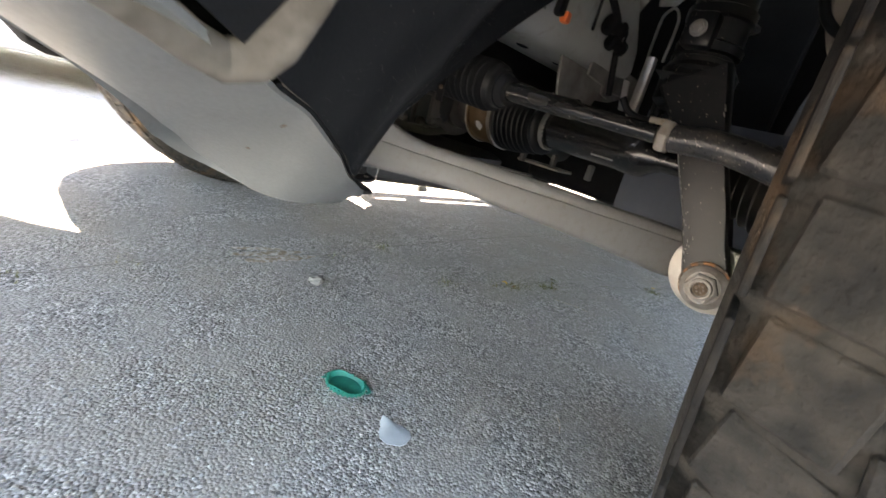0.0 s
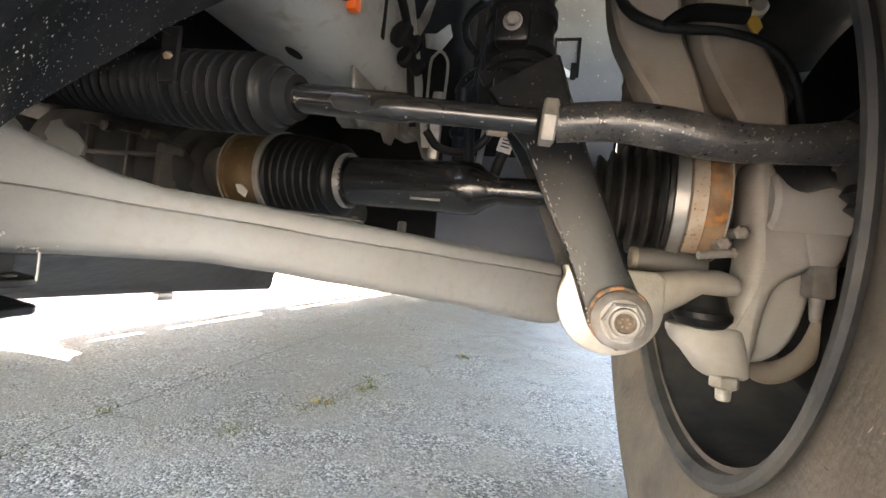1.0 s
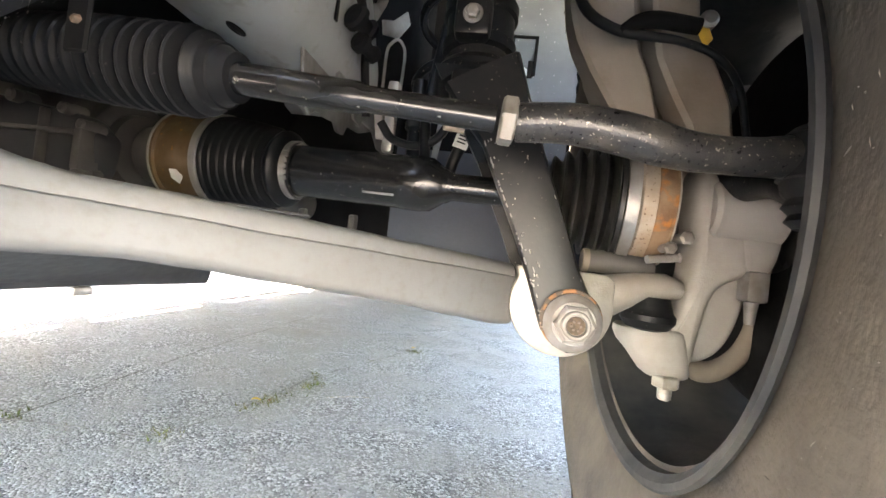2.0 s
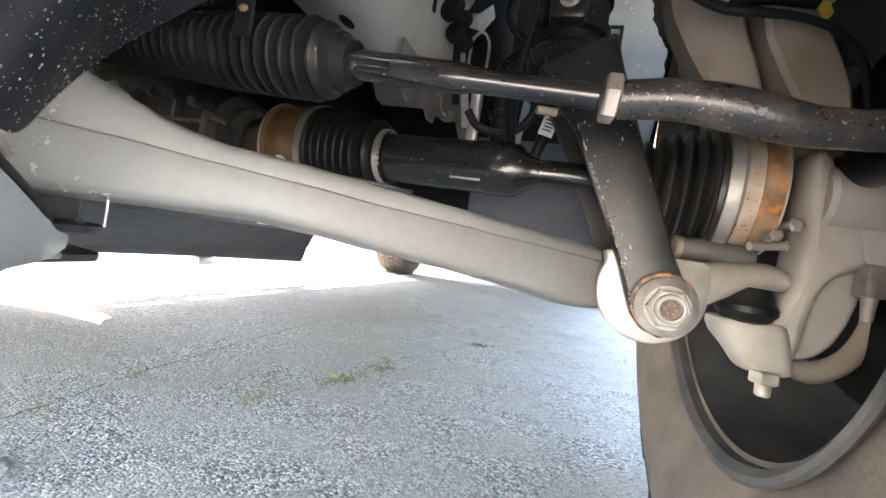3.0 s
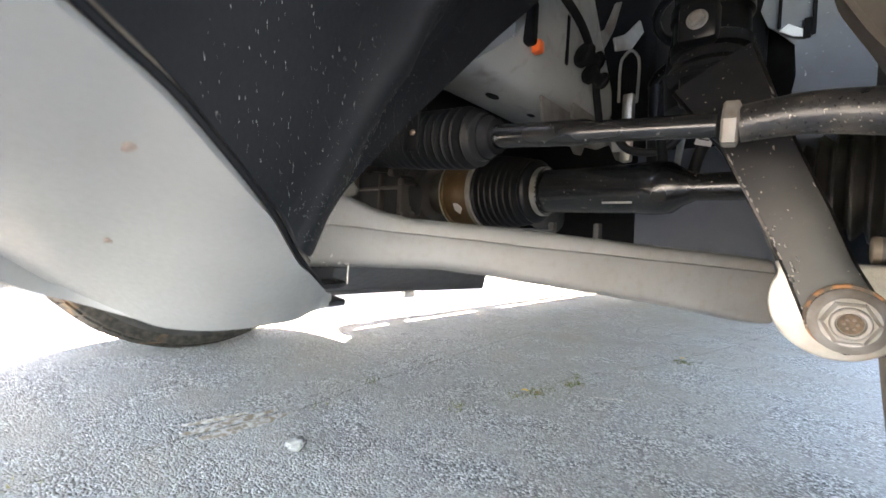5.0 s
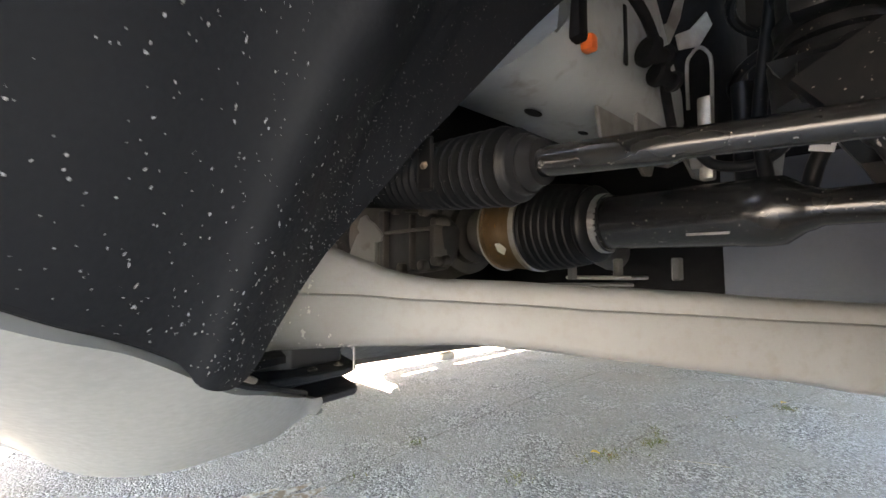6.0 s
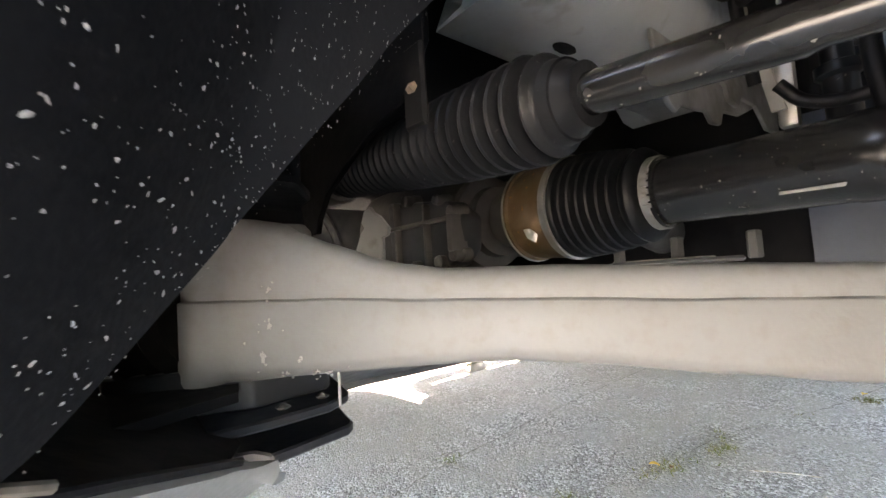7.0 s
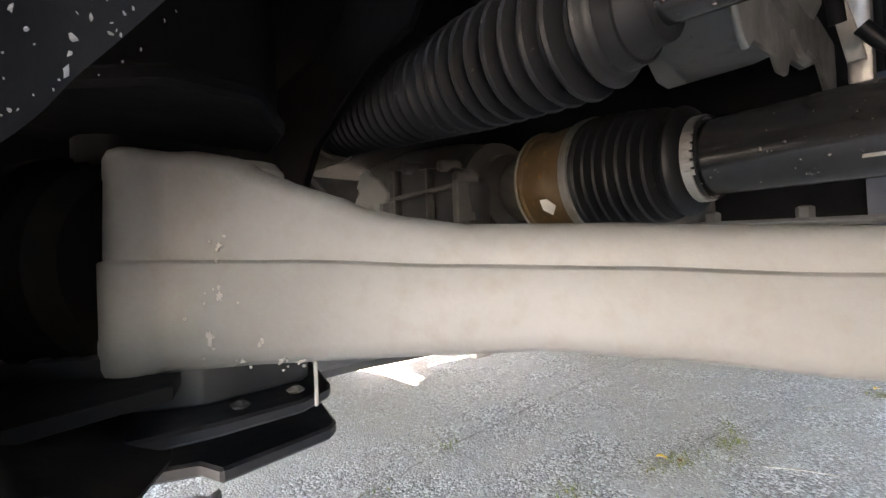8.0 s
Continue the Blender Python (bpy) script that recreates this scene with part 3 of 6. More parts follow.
def control_arm():
    bm = B()
    secs = []
    s = -0.064
    while s <= 0.372:
        zt, zb, zs, zk = lerp_table(ARM_TOP, s), lerp_table(ARM_BOT, s), lerp_table(ARM_SEAM, s), lerp_table(ARM_BACK, s)
        end = max(0.0, min(1.0, (s + 0.066) / 0.012))
        f = -0.005 * (1 - end) ** 2 - 0.0032 * math.exp(-((s + 0.044) / 0.007) ** 2)      # a shallow dished band beside the end flange
        secs.append([arm_point(s, o + f * (o > -0.02), z) for o, z in (
            (-0.004, zb), (0.0, zb + 0.002), (0.0015, zb + 0.006), (0.0019, zs - 0.0014), (0.0014, zs - 0.0007), (-0.0002, zs - 0.0003), (-0.0005, zs + 0.0001),
            (-0.0003, zs + 0.0006), (-0.0014, zt - 0.006), (-0.0035, zt - 0.0025), (-0.0075, zt - 0.0004), (-0.012, zt), (-0.026, zt - 0.001), (-0.034, zt - 0.006),
            (-0.037, zs), (-0.036, zk + 0.006), (-0.032, zk), (-0.016, zk + 0.0005))])
        s += 0.004
    loft(bm, secs)
    body = part("control_arm", bm, M_ALU, truck, "dusty forged aluminium lower control arm with a parting seam", sharp=50)
    # raised pad on the top edge of the inboard end
    bm = B()
    lathe(bm, arm_point(-0.022, -0.022, 0.350), (0, 0, 1), [(0, 0.0125), (0.0110, 0.0115), (0.0140, 0.009), (0.0143, 0)], 28)
    part("boss", bm, M_ALU, body)
    # casting scars and mud flecks
    rng = random.Random(3)
    bm = B()
    for s0, z0, w, h in ((-0.0193, 0.3345, 0.0022, 0.003), (-0.0197, 0.3189, 0.003, 0.0045), (-0.0228, 0.3065, 0.0036, 0.0075), (0.0056, 0.2990, 0.005, 0.0018), (-0.0125, 0.2990, 0.0026, 0.0012), (-0.0005, 0.2995, 0.002, 0.001), (-0.006, 0.3050, 0.001, 0.002)):
        pts = []
        for k in range(15):
            a, f = 2 * math.pi * k / 15, rng.uniform(0.3, 1.0)
            pts.append((w * 0.45 * math.cos(a) * f, h * 0.45 * math.sin(a) * f))
        prism(bm, pts, arm_point(s0, 0.0012, z0), ARM_U, (0, 0, 1), 0.0008)
        for k in range(5):                  # crumbs round it
            c = arm_point(s0 + rng.gauss(0, w), 0.0014, z0 + rng.gauss(0, h * 0.8))
            f = rng.uniform(0.0002, 0.0006)
            prism(bm, [(f * rng.uniform(0.5, 1.4) * math.cos(a), f * rng.uniform(0.5, 1.4) * math.sin(a)) for a in (0, 1.2, 2.4, 3.7, 5.0)], c, ARM_U, (0, 0, 1), 0.0006)
    part("mud_fleck", bm, M_FLECK, body, "dried pale mud flecks")
    # thin black slab laid on as the shade of the top edge's step
    bm = B()
    box(bm, (-0.026, -0.004, -0.0012), (0.026, 0.004, 0.0012), 0.001, 1, Matrix.Rotation(math.atan2(ARM_U.y, ARM_U.x), 4, "Z"))
    bmesh.ops.translate(bm, vec=arm_point(0.15, -0.012, 0.3345), verts=bm.verts)
    part("step_shade", bm, M_SKID, body)
    # the eye, a machined ring with a flat ear
    bm = B()
    out = [(0.044 * math.cos(a), 0.044 * math.sin(a)) for a in [radians(150 + 12 * k) for k in range(19)]]
    out = [(x, z) for x, z in out] + [(0.043, 0.026), (0.036, 0.031), (0.0, 0.032), (-0.041, 0.031)]
    prism(bm, out, (-0.0505, 0.612, 0.2885), (1, 0, 0), (0, 0, 1), 0.036, 0.0025, 2)
    part("eye", bm, M_ALU_BRIGHT, body, "bright machined ring at the outer end")
    # stub from the eye to the ball joint
    bm = B()
    secs = []
    for x, y, z, w, h in ((-0.014, 0.595, 0.298, 0.017, 0.022), (0.002, 0.597, 0.305, 0.017, 0.018), (0.022, 0.602, 0.3125, 0.018, 0.0135), (0.042, 0.606, 0.3155, 0.02, 0.0115), (0.056, 0.61, 0.314, 0.015, 0.009)):
        secs.append([Vector((x, y + w * math.cos(a), z + h * math.sin(a))) for a in [2 * math.pi * k / 16 for k in range(16)]])
    loft(bm, secs)
    part("stub", bm, M_KNUCKLE, body)
    # rubber bushing at the inboard end
    bm = B()
    lathe(bm, arm_point(-0.069, -0.018, 0.331), -ARM_U, [(-0.006, 0), (-0.006, 0.030), (0.0, 0.035), (0.004, 0.0315), (0.007, 0.036), (0.012, 0.032), (0.015, 0.038), (0.020, 0.038), (0.024, 0.030), (0.05, 0.030), (0.05, 0)], 32)
    part("bushing", bm, M_BUSH, body, "black ribbed rubber bushing")
    bm = B()
    lathe(bm, arm_point(-0.065, -0.018, 0.331), -ARM_U, [(0.0, 0.0285), (0.003, 0.0295), (0.006, 0.0285)], 32)
    part("bushing_sleeve", bm, M_BUSH, body)
    return body


control_arm()


# bolt through the fork and the eye
def fork_bolt():
    bm = B()
    c = Vector((-0.0465, 0.536, 0.2795))
    d = Vector((0.0, -1.0, 0.0))
    lathe(bm, c - d * 0.004, d, [(0, 0), (0, 0.0222), (0.003, 0.0226), (0.0045, 0.0215), (0.006, 0.019), (0.0085, 0.0165), (0.0085, 0)], 40)
    flange = part("fork_bolt", bm, M_WASHER, truck, "grey steel flange bolt through the shock fork")
    bm = B()
    hexagon(bm, c + d * 0.0045, d, 0.0275, 0.0085)
    part("hex_head", bm, M_WASHER, flange)
    bm = B()
    lathe(bm, c + d * 0.0128, d, [(0, 0.0112), (0.0028, 0.0106), (0.0034, 0.0098), (0.0034, 0.0080), (0.0006, 0.0072), (0.0005, 0.0)], 32)
    part("bolt_collar", bm, M_WASHER, flange)
    bm = B()
    lathe(bm, c + d * 0.0134, d, [(0, 0.0069), (0.0006, 0.0066), (0.0008, 0.0)], 24)
    part("bolt_recess", bm, M_RUSTDARK, flange, "rusty recess in the bolt's end")
    bm = B()
    for k in range(6):
        a = math.pi * k / 3
        lathe(bm, c + d * 0.0139 + Vector((0.0034 * math.cos(a), 0, 0.0034 * math.sin(a))), d, [(0, 0.0012), (0.0007, 0.001), (0.0009, 0)], 8)
    part("bolt_splines", bm, M_RUSTSPOT, flange)
    bm = B()
    lathe(bm, c - d * 0.0048 + Vector((-0.0012, 0, 0.0022)), d, [(0, 0.0238), (0.0016, 0.0240), (0.0022, 0.0232), (0.002, 0.021)], 40)
    part("rust_ring", bm, M_RUSTRING, flange, "orange rust round the flange")


fork_bolt()


def shock_fork():
    bm = B()
    # flat leg in front of the axle: centre line, half width, half thickness
    line = [((-0.140, 0.560, 0.478), 0.034, 0.016), ((-0.126, 0.558, 0.452), 0.029, 0.013), ((-0.111, 0.556, 0.425), 0.0235, 0.0115), ((-0.095, 0.556, 0.388), 0.0222, 0.011), ((-0.0775, 0.557, 0.35), 0.0212, 0.0105), ((-0.0635, 0.557, 0.315), 0.0205, 0.0105),
            ((-0.053, 0.556, 0.291), 0.0222, 0.0105), ((-0.0475, 0.556, 0.276), 0.0215, 0.0105), ((-0.0435, 0.556, 0.263), 0.0155, 0.0105), ((-0.0415, 0.556, 0.256), 0.006, 0.009)]
    pts = [Vector(p) for p, _, _ in line]
    secs = []
    for i, (p, w, t) in enumerate(line):
        d = (pts[min(i + 1, len(pts) - 1)] - pts[max(i - 1, 0)]).normalized()
        u = d.cross(Vector((0, 1, 0))).normalized()
        n = Vector((0, 1, 0))
        p = Vector(p)
        ring = []
        for a, b in ((-1, -0.55), (-0.9, -0.9), (-0.5, -1), (0.5, -1), (0.9, -0.9), (1, -0.55), (1, 0.55), (0.9, 0.9), (0.5, 1), (-0.5, 1), (-0.9, 0.9), (-1, 0.55)):
            ring.append(p + u * w * a + n * t * b)
        secs.append(ring)
    loft(bm, secs)
    leg = part("shock_fork", bm, M_BLACK, truck, "black coated steel shock fork with flaking paint", sharp=40)
    # bare chips along the leg's front edges
    rng = random.Random(8)
    bm = B()
    for k in range(70):
        i = rng.randrange(1, 7)
        f = rng.random()
        (p, w, t), (q, w2, _) = line[i], line[i + 1]
        p, q = Vector(p), Vector(q)
        d = (q - p).normalized()
        u = d.cross(Vector((0, 1, 0))).normalized()
        side = -1 if rng.random() < 0.72 else 1
        w = (w + (w2 - w) * f) * (0.93 - 0.5 * rng.random() ** 4)
        c = p.lerp(q, f) + u * w * side + Vector((0, -t * (0.86 if w > 0.018 else 1.0), 0))
        a, b = 0.0005 + 0.0022 * rng.random() ** 2, rng.uniform(0.0002, 0.0007)
        prism(bm, [(a * rng.uniform(0.6, 1.2) * math.cos(x), b * rng.uniform(0.6, 1.2) * math.sin(x)) for x in (0, 1.0, 2.1, 3.2, 4.2, 5.3)], c, d, (u * 0.8 + Vector((0, -0.5 * side, 0))).normalized(), 0.0012)
    tagged(part("paint_chips", bm, M_FLECK, leg), "pale chips where the paint has flaked", kind="stuff")
    # second leg, behind the axle
    bm = B()
    secs = []
    for (p, w, t) in line[:8]:
        p = Vector((p[0] - 0.012, p[1] + 0.116 * min(1.0, (0.478 - p[2]) / 0.05), p[2]))
        secs.append([p + Vector((w * 0.8 * a, t * b, 0)) for a, b in ((-1, -1), (1, -1), (1, 1), (-1, 1))])
    loft(bm, secs)
    part("rear_leg", bm, M_BLACK, leg)
    # clamp block that holds the shock body
    bm = B()
    lathe(bm, (-0.146, 0.586, 0.447), (-0.03, 0.04, 1), [(0, 0), (0, 0.03), (0.006, 0.037), (0.04, 0.0385), (0.046, 0.034), (0.046, 0)], 36)
    part("clamp", bm, M_BLACK, leg)
    bm = B()
    box(bm, (-0.166, 0.548, 0.449), (-0.112, 0.585, 0.487), 0.007, 2)
    part("clamp_ear", bm, M_BLACK, leg)
    bm = B()
    tube(bm, [(-0.150, 0.556, 0.428), (-0.158, 0.5525, 0.4277), (-0.166, 0.549, 0.4275)], 0.0036, 12, 4)
    part("pinch_bolt", bm, M_RUST_LIGHT, leg, "rusty pinch bolt")


shock_fork()


def shock():
    d = Vector((-0.03, 0.04, 1)).normalized()
    o = Vector((-0.1475, 0.588, 0.488))
    bm = B()
    lathe(bm, o, d, [(0, 0), (0, 0.029), (0.004, 0.031), (0.011, 0.031), (0.0125, 0.0275), (0.016, 0.0275), (0.0175, 0.033), (0.026, 0.034), (0.028, 0.031), (0.05, 0.031), (0.052, 0.034), (0.062, 0.034), (0.064, 0.03), (0.2, 0.03), (0.2, 0)], 36)
    body = part("shock_absorber", bm, M_BLACK, truck, "black shock absorber body with stepped collars")
    bm = B()
    box(bm, (-0.168, 0.545, 0.505), (-0.137, 0.575, 0.540), 0.005, 2)
    part("collar_block", bm, M_BLACK, body)
    bm = B()
    lathe(bm, (-0.1525, 0.547, 0.522), (0, -1, 0), [(0, 0), (0, 0.0085), (0.002, 0.0085), (0.003, 0.0075), (0.003, 0)], 28)
    hexagon(bm, (-0.1525, 0.545, 0.522), (0, -1, 0), 0.0105, 0.006, 0.001)
    part("collar_bolt", bm, M_WASHER, body, "dull zinc bolt")
    # coil spring behind
    bm = B()
    pts = []
    for k in range(70):
        a = 2 * math.pi * k / 14
        pts.append(Vector((-0.205 + 0.042 * math.cos(a), 0.78 + 0.042 * math.sin(a), 0.50 + 0.0066 * k)))
    tube(bm, pts, 0.0062, 10, 2)
    part("coil_spring", bm, M_BLACK, body)


shock()


# drive axle: its centre runs nearly straight across the truck
AX_A, AX_B = Vector((-0.66, 0.687, 0.403)), Vector((0.075, 0.618, 0.3865))
AX_D = (AX_B - AX_A).normalized()


def ax(x):
    return AX_A + (AX_B - AX_A) * ((x - AX_A.x) / (AX_B.x - AX_A.x))


def bellows(big, small, n, length, deep, power=2.0):
    """Profile of a ribbed boot from its big to its small end."""
    prof = [(0.0, big * 0.93), (length * 0.02, big)]
    for k in range(n):
        t0, t1 = (k + 0.15) / n, (k + 0.65) / n
        r0 = big + (small - big) * (t0 ** power)
        r1 = big + (small - big) * (t1 ** power)
        a0, a1 = length * (0.04 + 0.90 * t0), length * (0.04 + 0.90 * t1)
        w = length * 0.9 / n
        prof += [(a0, r0 - 0.0012), (a0 + 0.14 * w, r0 + 0.0004), (a0 + 0.30 * w, r0 - 0.0012), (a1 - 0.05 * w, r1 - deep * 0.8), (a1 + 0.08 * w, r1 - deep), (a1 + 0.2 * w, r1 - deep * 0.75)]
    prof += [(length * 0.97, small * 0.98), (length, small * 0.95)]
    return prof


def drive_axle():
    bm = B()
    lathe(bm, ax(-0.335), AX_D, [(-0.018, 0), (-0.018, 0.0285), (0.118, 0.0285), (0.1195, 0.0293), (0.140, 0.0293), (0.142, 0.0288), (0.150, 0.0280), (0.164, 0.0182), (0.168, 0.0172), (0.174, 0.0142), (0.30, 0.0138), (0.30, 0)], 40)
    shaft = part("axle_shaft", bm, M_GLOSS, truck, "black painted front axle shaft with paint chips")
    # inner joint
    bm = B()
    lathe(bm, ax(-0.432), AX_D, bellows(0.053, 0.0440, 7, 0.075, 0.0098, 1.6)[:-2] + [(0.0755, 0.0425), (0.0785, 0.0430), (0.0815, 0.0412), (0.0845, 0.0366), (0.0860, 0.0318), (0.096, 0.0312)], 44)
    part("inner_boot", bm, M_RUBBER, shaft, "black ribbed rubber boot")
    bm = B()
    lathe(bm, ax(-0.440), AX_D, [(0, 0.052), (0.0005, 0.0545), (0.009, 0.0550), (0.0095, 0.053)], 44)
    part("boot_clamp", bm, M_BAND, shaft, "bright steel boot clamp")
    bm = B()
    lathe(bm, ax(-0.3485), AX_D, [(0, 0.0300), (0.0005, 0.0328), (0.0085, 0.0328), (0.009, 0.0290)], 44)
    for k in range(6):                      # crimped ears
        a = radians(150 + 11 * k)
        r = Vector((0, math.cos(a), math.sin(a)))
        c = ax(-0.3465) + Vector((0.0022, 0, 0)) + r * 0.0328
        t = Vector((0, -r.z, r.y))
        loft(bm, [[c + Vector((e, 0, 0)) + t * x + r * y for x, y in ((-0.0022, -0.001), (-0.0014, 0.0013), (0.0014, 0.0013), (0.0022, -0.001))] for e in (-0.0034, 0.0034)])
    part("boot_clamp", bm, M_BAND, shaft, "crimped steel boot clamp")
    bm = B()
    lathe(bm, ax(-0.492), AX_D, [(0, 0), (0, 0.050), (0.002, 0.0535), (0.005, 0.0535), (0.006, 0.0505), (0.03, 0.0515), (0.054, 0.0535), (0.056, 0)], 44)
    cup = part("inner_joint", bm, M_OLIVE, shaft, "olive brown stained joint cup")
    bm = B()
    lathe(bm, ax(-0.4935), AX_D, [(0, 0.0505), (0.001, 0.0545), (0.0032, 0.0545), (0.004, 0.051)], 44)
    part("lip", bm, M_BAND, cup, "bright steel lip")
    bm = B()
    prism(bm, [(-0.006, -0.004), (0.003, -0.008), (0.0085, 0.002), (0.001, 0.008), (-0.007, 0.006)], ax(-0.463) + Vector((0, -0.0455, -0.027)), (0.96, 0.09, -0.2), (0.1, -0.52, 0.85), 0.0008)
    part("cup_label", bm, M_WHITE, cup, "torn white paper label")
    bm = B()
    lathe(bm, ax(-0.535), AX_D, [(0, 0), (0, 0.034), (0.03, 0.034), (0.036, 0.046), (0.043, 0.047), (0.043, 0)], 40)
    part("inner_flange", bm, M_CASE, shaft)
    # white strip on the shaft
    bm = B()
    prism(bm, [(-0.017, -0.0011), (0.017, -0.0013), (0.018, 0.0012), (-0.0165, 0.001)], ax(-0.238) + Vector((0, -0.0226, -0.0178)), AX_D, (0, -0.62, 0.78), 0.0007)
    part("paint_strip", bm, M_FLECK, shaft, "white paint strip")
    # outer joint
    bm = B()
    prof = bellows(0.0535, 0.026, 7, 0.088, 0.0095, 2.6)
    lathe(bm, ax(-0.001), -AX_D, prof, 44)
    part("outer_boot", bm, M_BOOT_DUSTY, shaft, "dusty black ribbed rubber boot")
    bm = B()
    lathe(bm, ax(-0.0018), AX_D, [(0, 0.0525), (0.0005, 0.0552), (0.0105, 0.0552), (0.011, 0.0525)], 44)
    part("boot_clamp", bm, M_BAND, shaft, "dull steel boot clamp")
    bm = B()
    lathe(bm, ax(0.0095), AX_D, [(0, 0), (0, 0.0495), (0.0012, 0.0515), (0.002, 0.0525), (0.0135, 0.0525)], 44)
    part("outer_band", bm, M_RUST_LIGHT, shaft, "pale band flecked with rust")
    bm = B()
    lathe(bm, ax(0.0228), AX_D, [(0, 0.0525), (0.001, 0.0515), (0.014, 0.0505), (0.0155, 0.052), (0.0172, 0.052), (0.018, 0.048), (0.0195, 0.040), (0.0195, 0)], 44)
    joint = part("outer_joint", bm, M_RUST, shaft, "rust-brown outer joint cup")
    bm = B()
    lathe(bm, ax(0.0385), AX_D, [(0, 0.0515), (0.0004, 0.0528), (0.0014, 0.0528), (0.0018, 0.0515)], 44)
    part("lip", bm, M_ALU_BRIGHT, joint, "bright bare metal lip")


drive_axle()


def tie_rod():
    p0, p1, p2 = Vector((-0.285, 0.447, 0.4155)), Vector((-0.116, 0.4605, 0.4065)), Vector((0.03, 0.462, 0.3945))
    d = (p1 - p0).normalized()
    bm = B()
    lathe(bm, p0, d, [(-0.02, 0), (-0.02, 0.0102), (0.06, 0.0102), (0.078, 0.0100), (0.084, 0.0083), (0.165, 0.0083), (0.165, 0)], 32)
    rod = part("tie_rod", bm, M_GLOSS, truck, "black steel steering tie rod with chipped paint")
    bm = B()
    hexagon(bm, p1 - d * 0.002, d, 0.0265, 0.0098)
    part("jam_nut", bm, M_NUT, rod, "tan zinc-plated jam nut")
    bm = B()
    tube(bm, [p1 + d * 0.008, Vector((-0.076, 0.461, 0.4080)), Vector((-0.048, 0.461, 0.4052)), Vector((-0.026, 0.461, 0.4008)), Vector((-0.006, 0.461, 0.3974)), Vector((0.013, 0.460, 0.3964)), Vector((0.032, 0.459, 0.3968)), Vector((0.060, 0.458, 0.399))], [0.0118, 0.0124, 0.0130, 0.0130, 0.0118, 0.0110, 0.0114, 0.0135], 22, 6)
    part("tie_rod_end", bm, M_CHIPPED, rod)
    bm = B()
    lathe(bm, (0.066, 0.458, 0.358), (0, 0, 1), [(0, 0), (0, 0.012), (0.004, 0.0165), (0.008, 0.0145), (0.012, 0.0185), (0.017, 0.0165), (0.021, 0.0195), (0.027, 0.0205), (0.028, 0.0225), (0.052, 0.0225), (0.058, 0.016), (0.058, 0)], 30)
    part("ball_joint", bm, M_RUBBER, rod)
    # bellows of the steering rack
    q = p0 - d * 0.003
    e = (Vector((-0.52, 0.462, 0.4345)) - q).normalized()
    prof = [(-0.004, 0.0098), (-0.004, 0.0155), (0.002, 0.0165), (0.006, 0.0192), (0.0125, 0.0208), (0.0145, 0.0228)]
    n = 24
    for k in range(n):
        a = 0.0155 + 0.0107 * k
        r = 0.0290 if k < 8 else 0.0290 - 0.0005 * (k - 7)
        if k == 0:
            r = 0.0262
        prof += [(a, r - 0.001), (a + 0.0014, r), (a + 0.0028, r - 0.001), (a + 0.0056, r - 0.0072), (a + 0.0070, r - 0.0080), (a + 0.0086, r - 0.0068)]
    prof += [(0.274, 0.018), (0.29, 0.018), (0.29, 0)]
    bm = B()
    lathe(bm, q, e, prof, 44)
    boot = part("rack_boot", bm, M_RUBBER, truck, "black ribbed rubber steering boot")
    bm = B()
    lathe(bm, q + e * 0.0050, e, [(0, 0.0190), (0.0004, 0.0203), (0.0065, 0.0214), (0.007, 0.0195)], 40)
    part("boot_collar", bm, M_RUBBER, boot)
    bm = B()
    lathe(bm, q + e * 0.282, e, [(0, 0), (0, 0.022), (0.004, 0.024), (0.28, 0.024), (0.28, 0)], 32)
    part("rack_housing", bm, M_CASE, boot)


tie_rod()


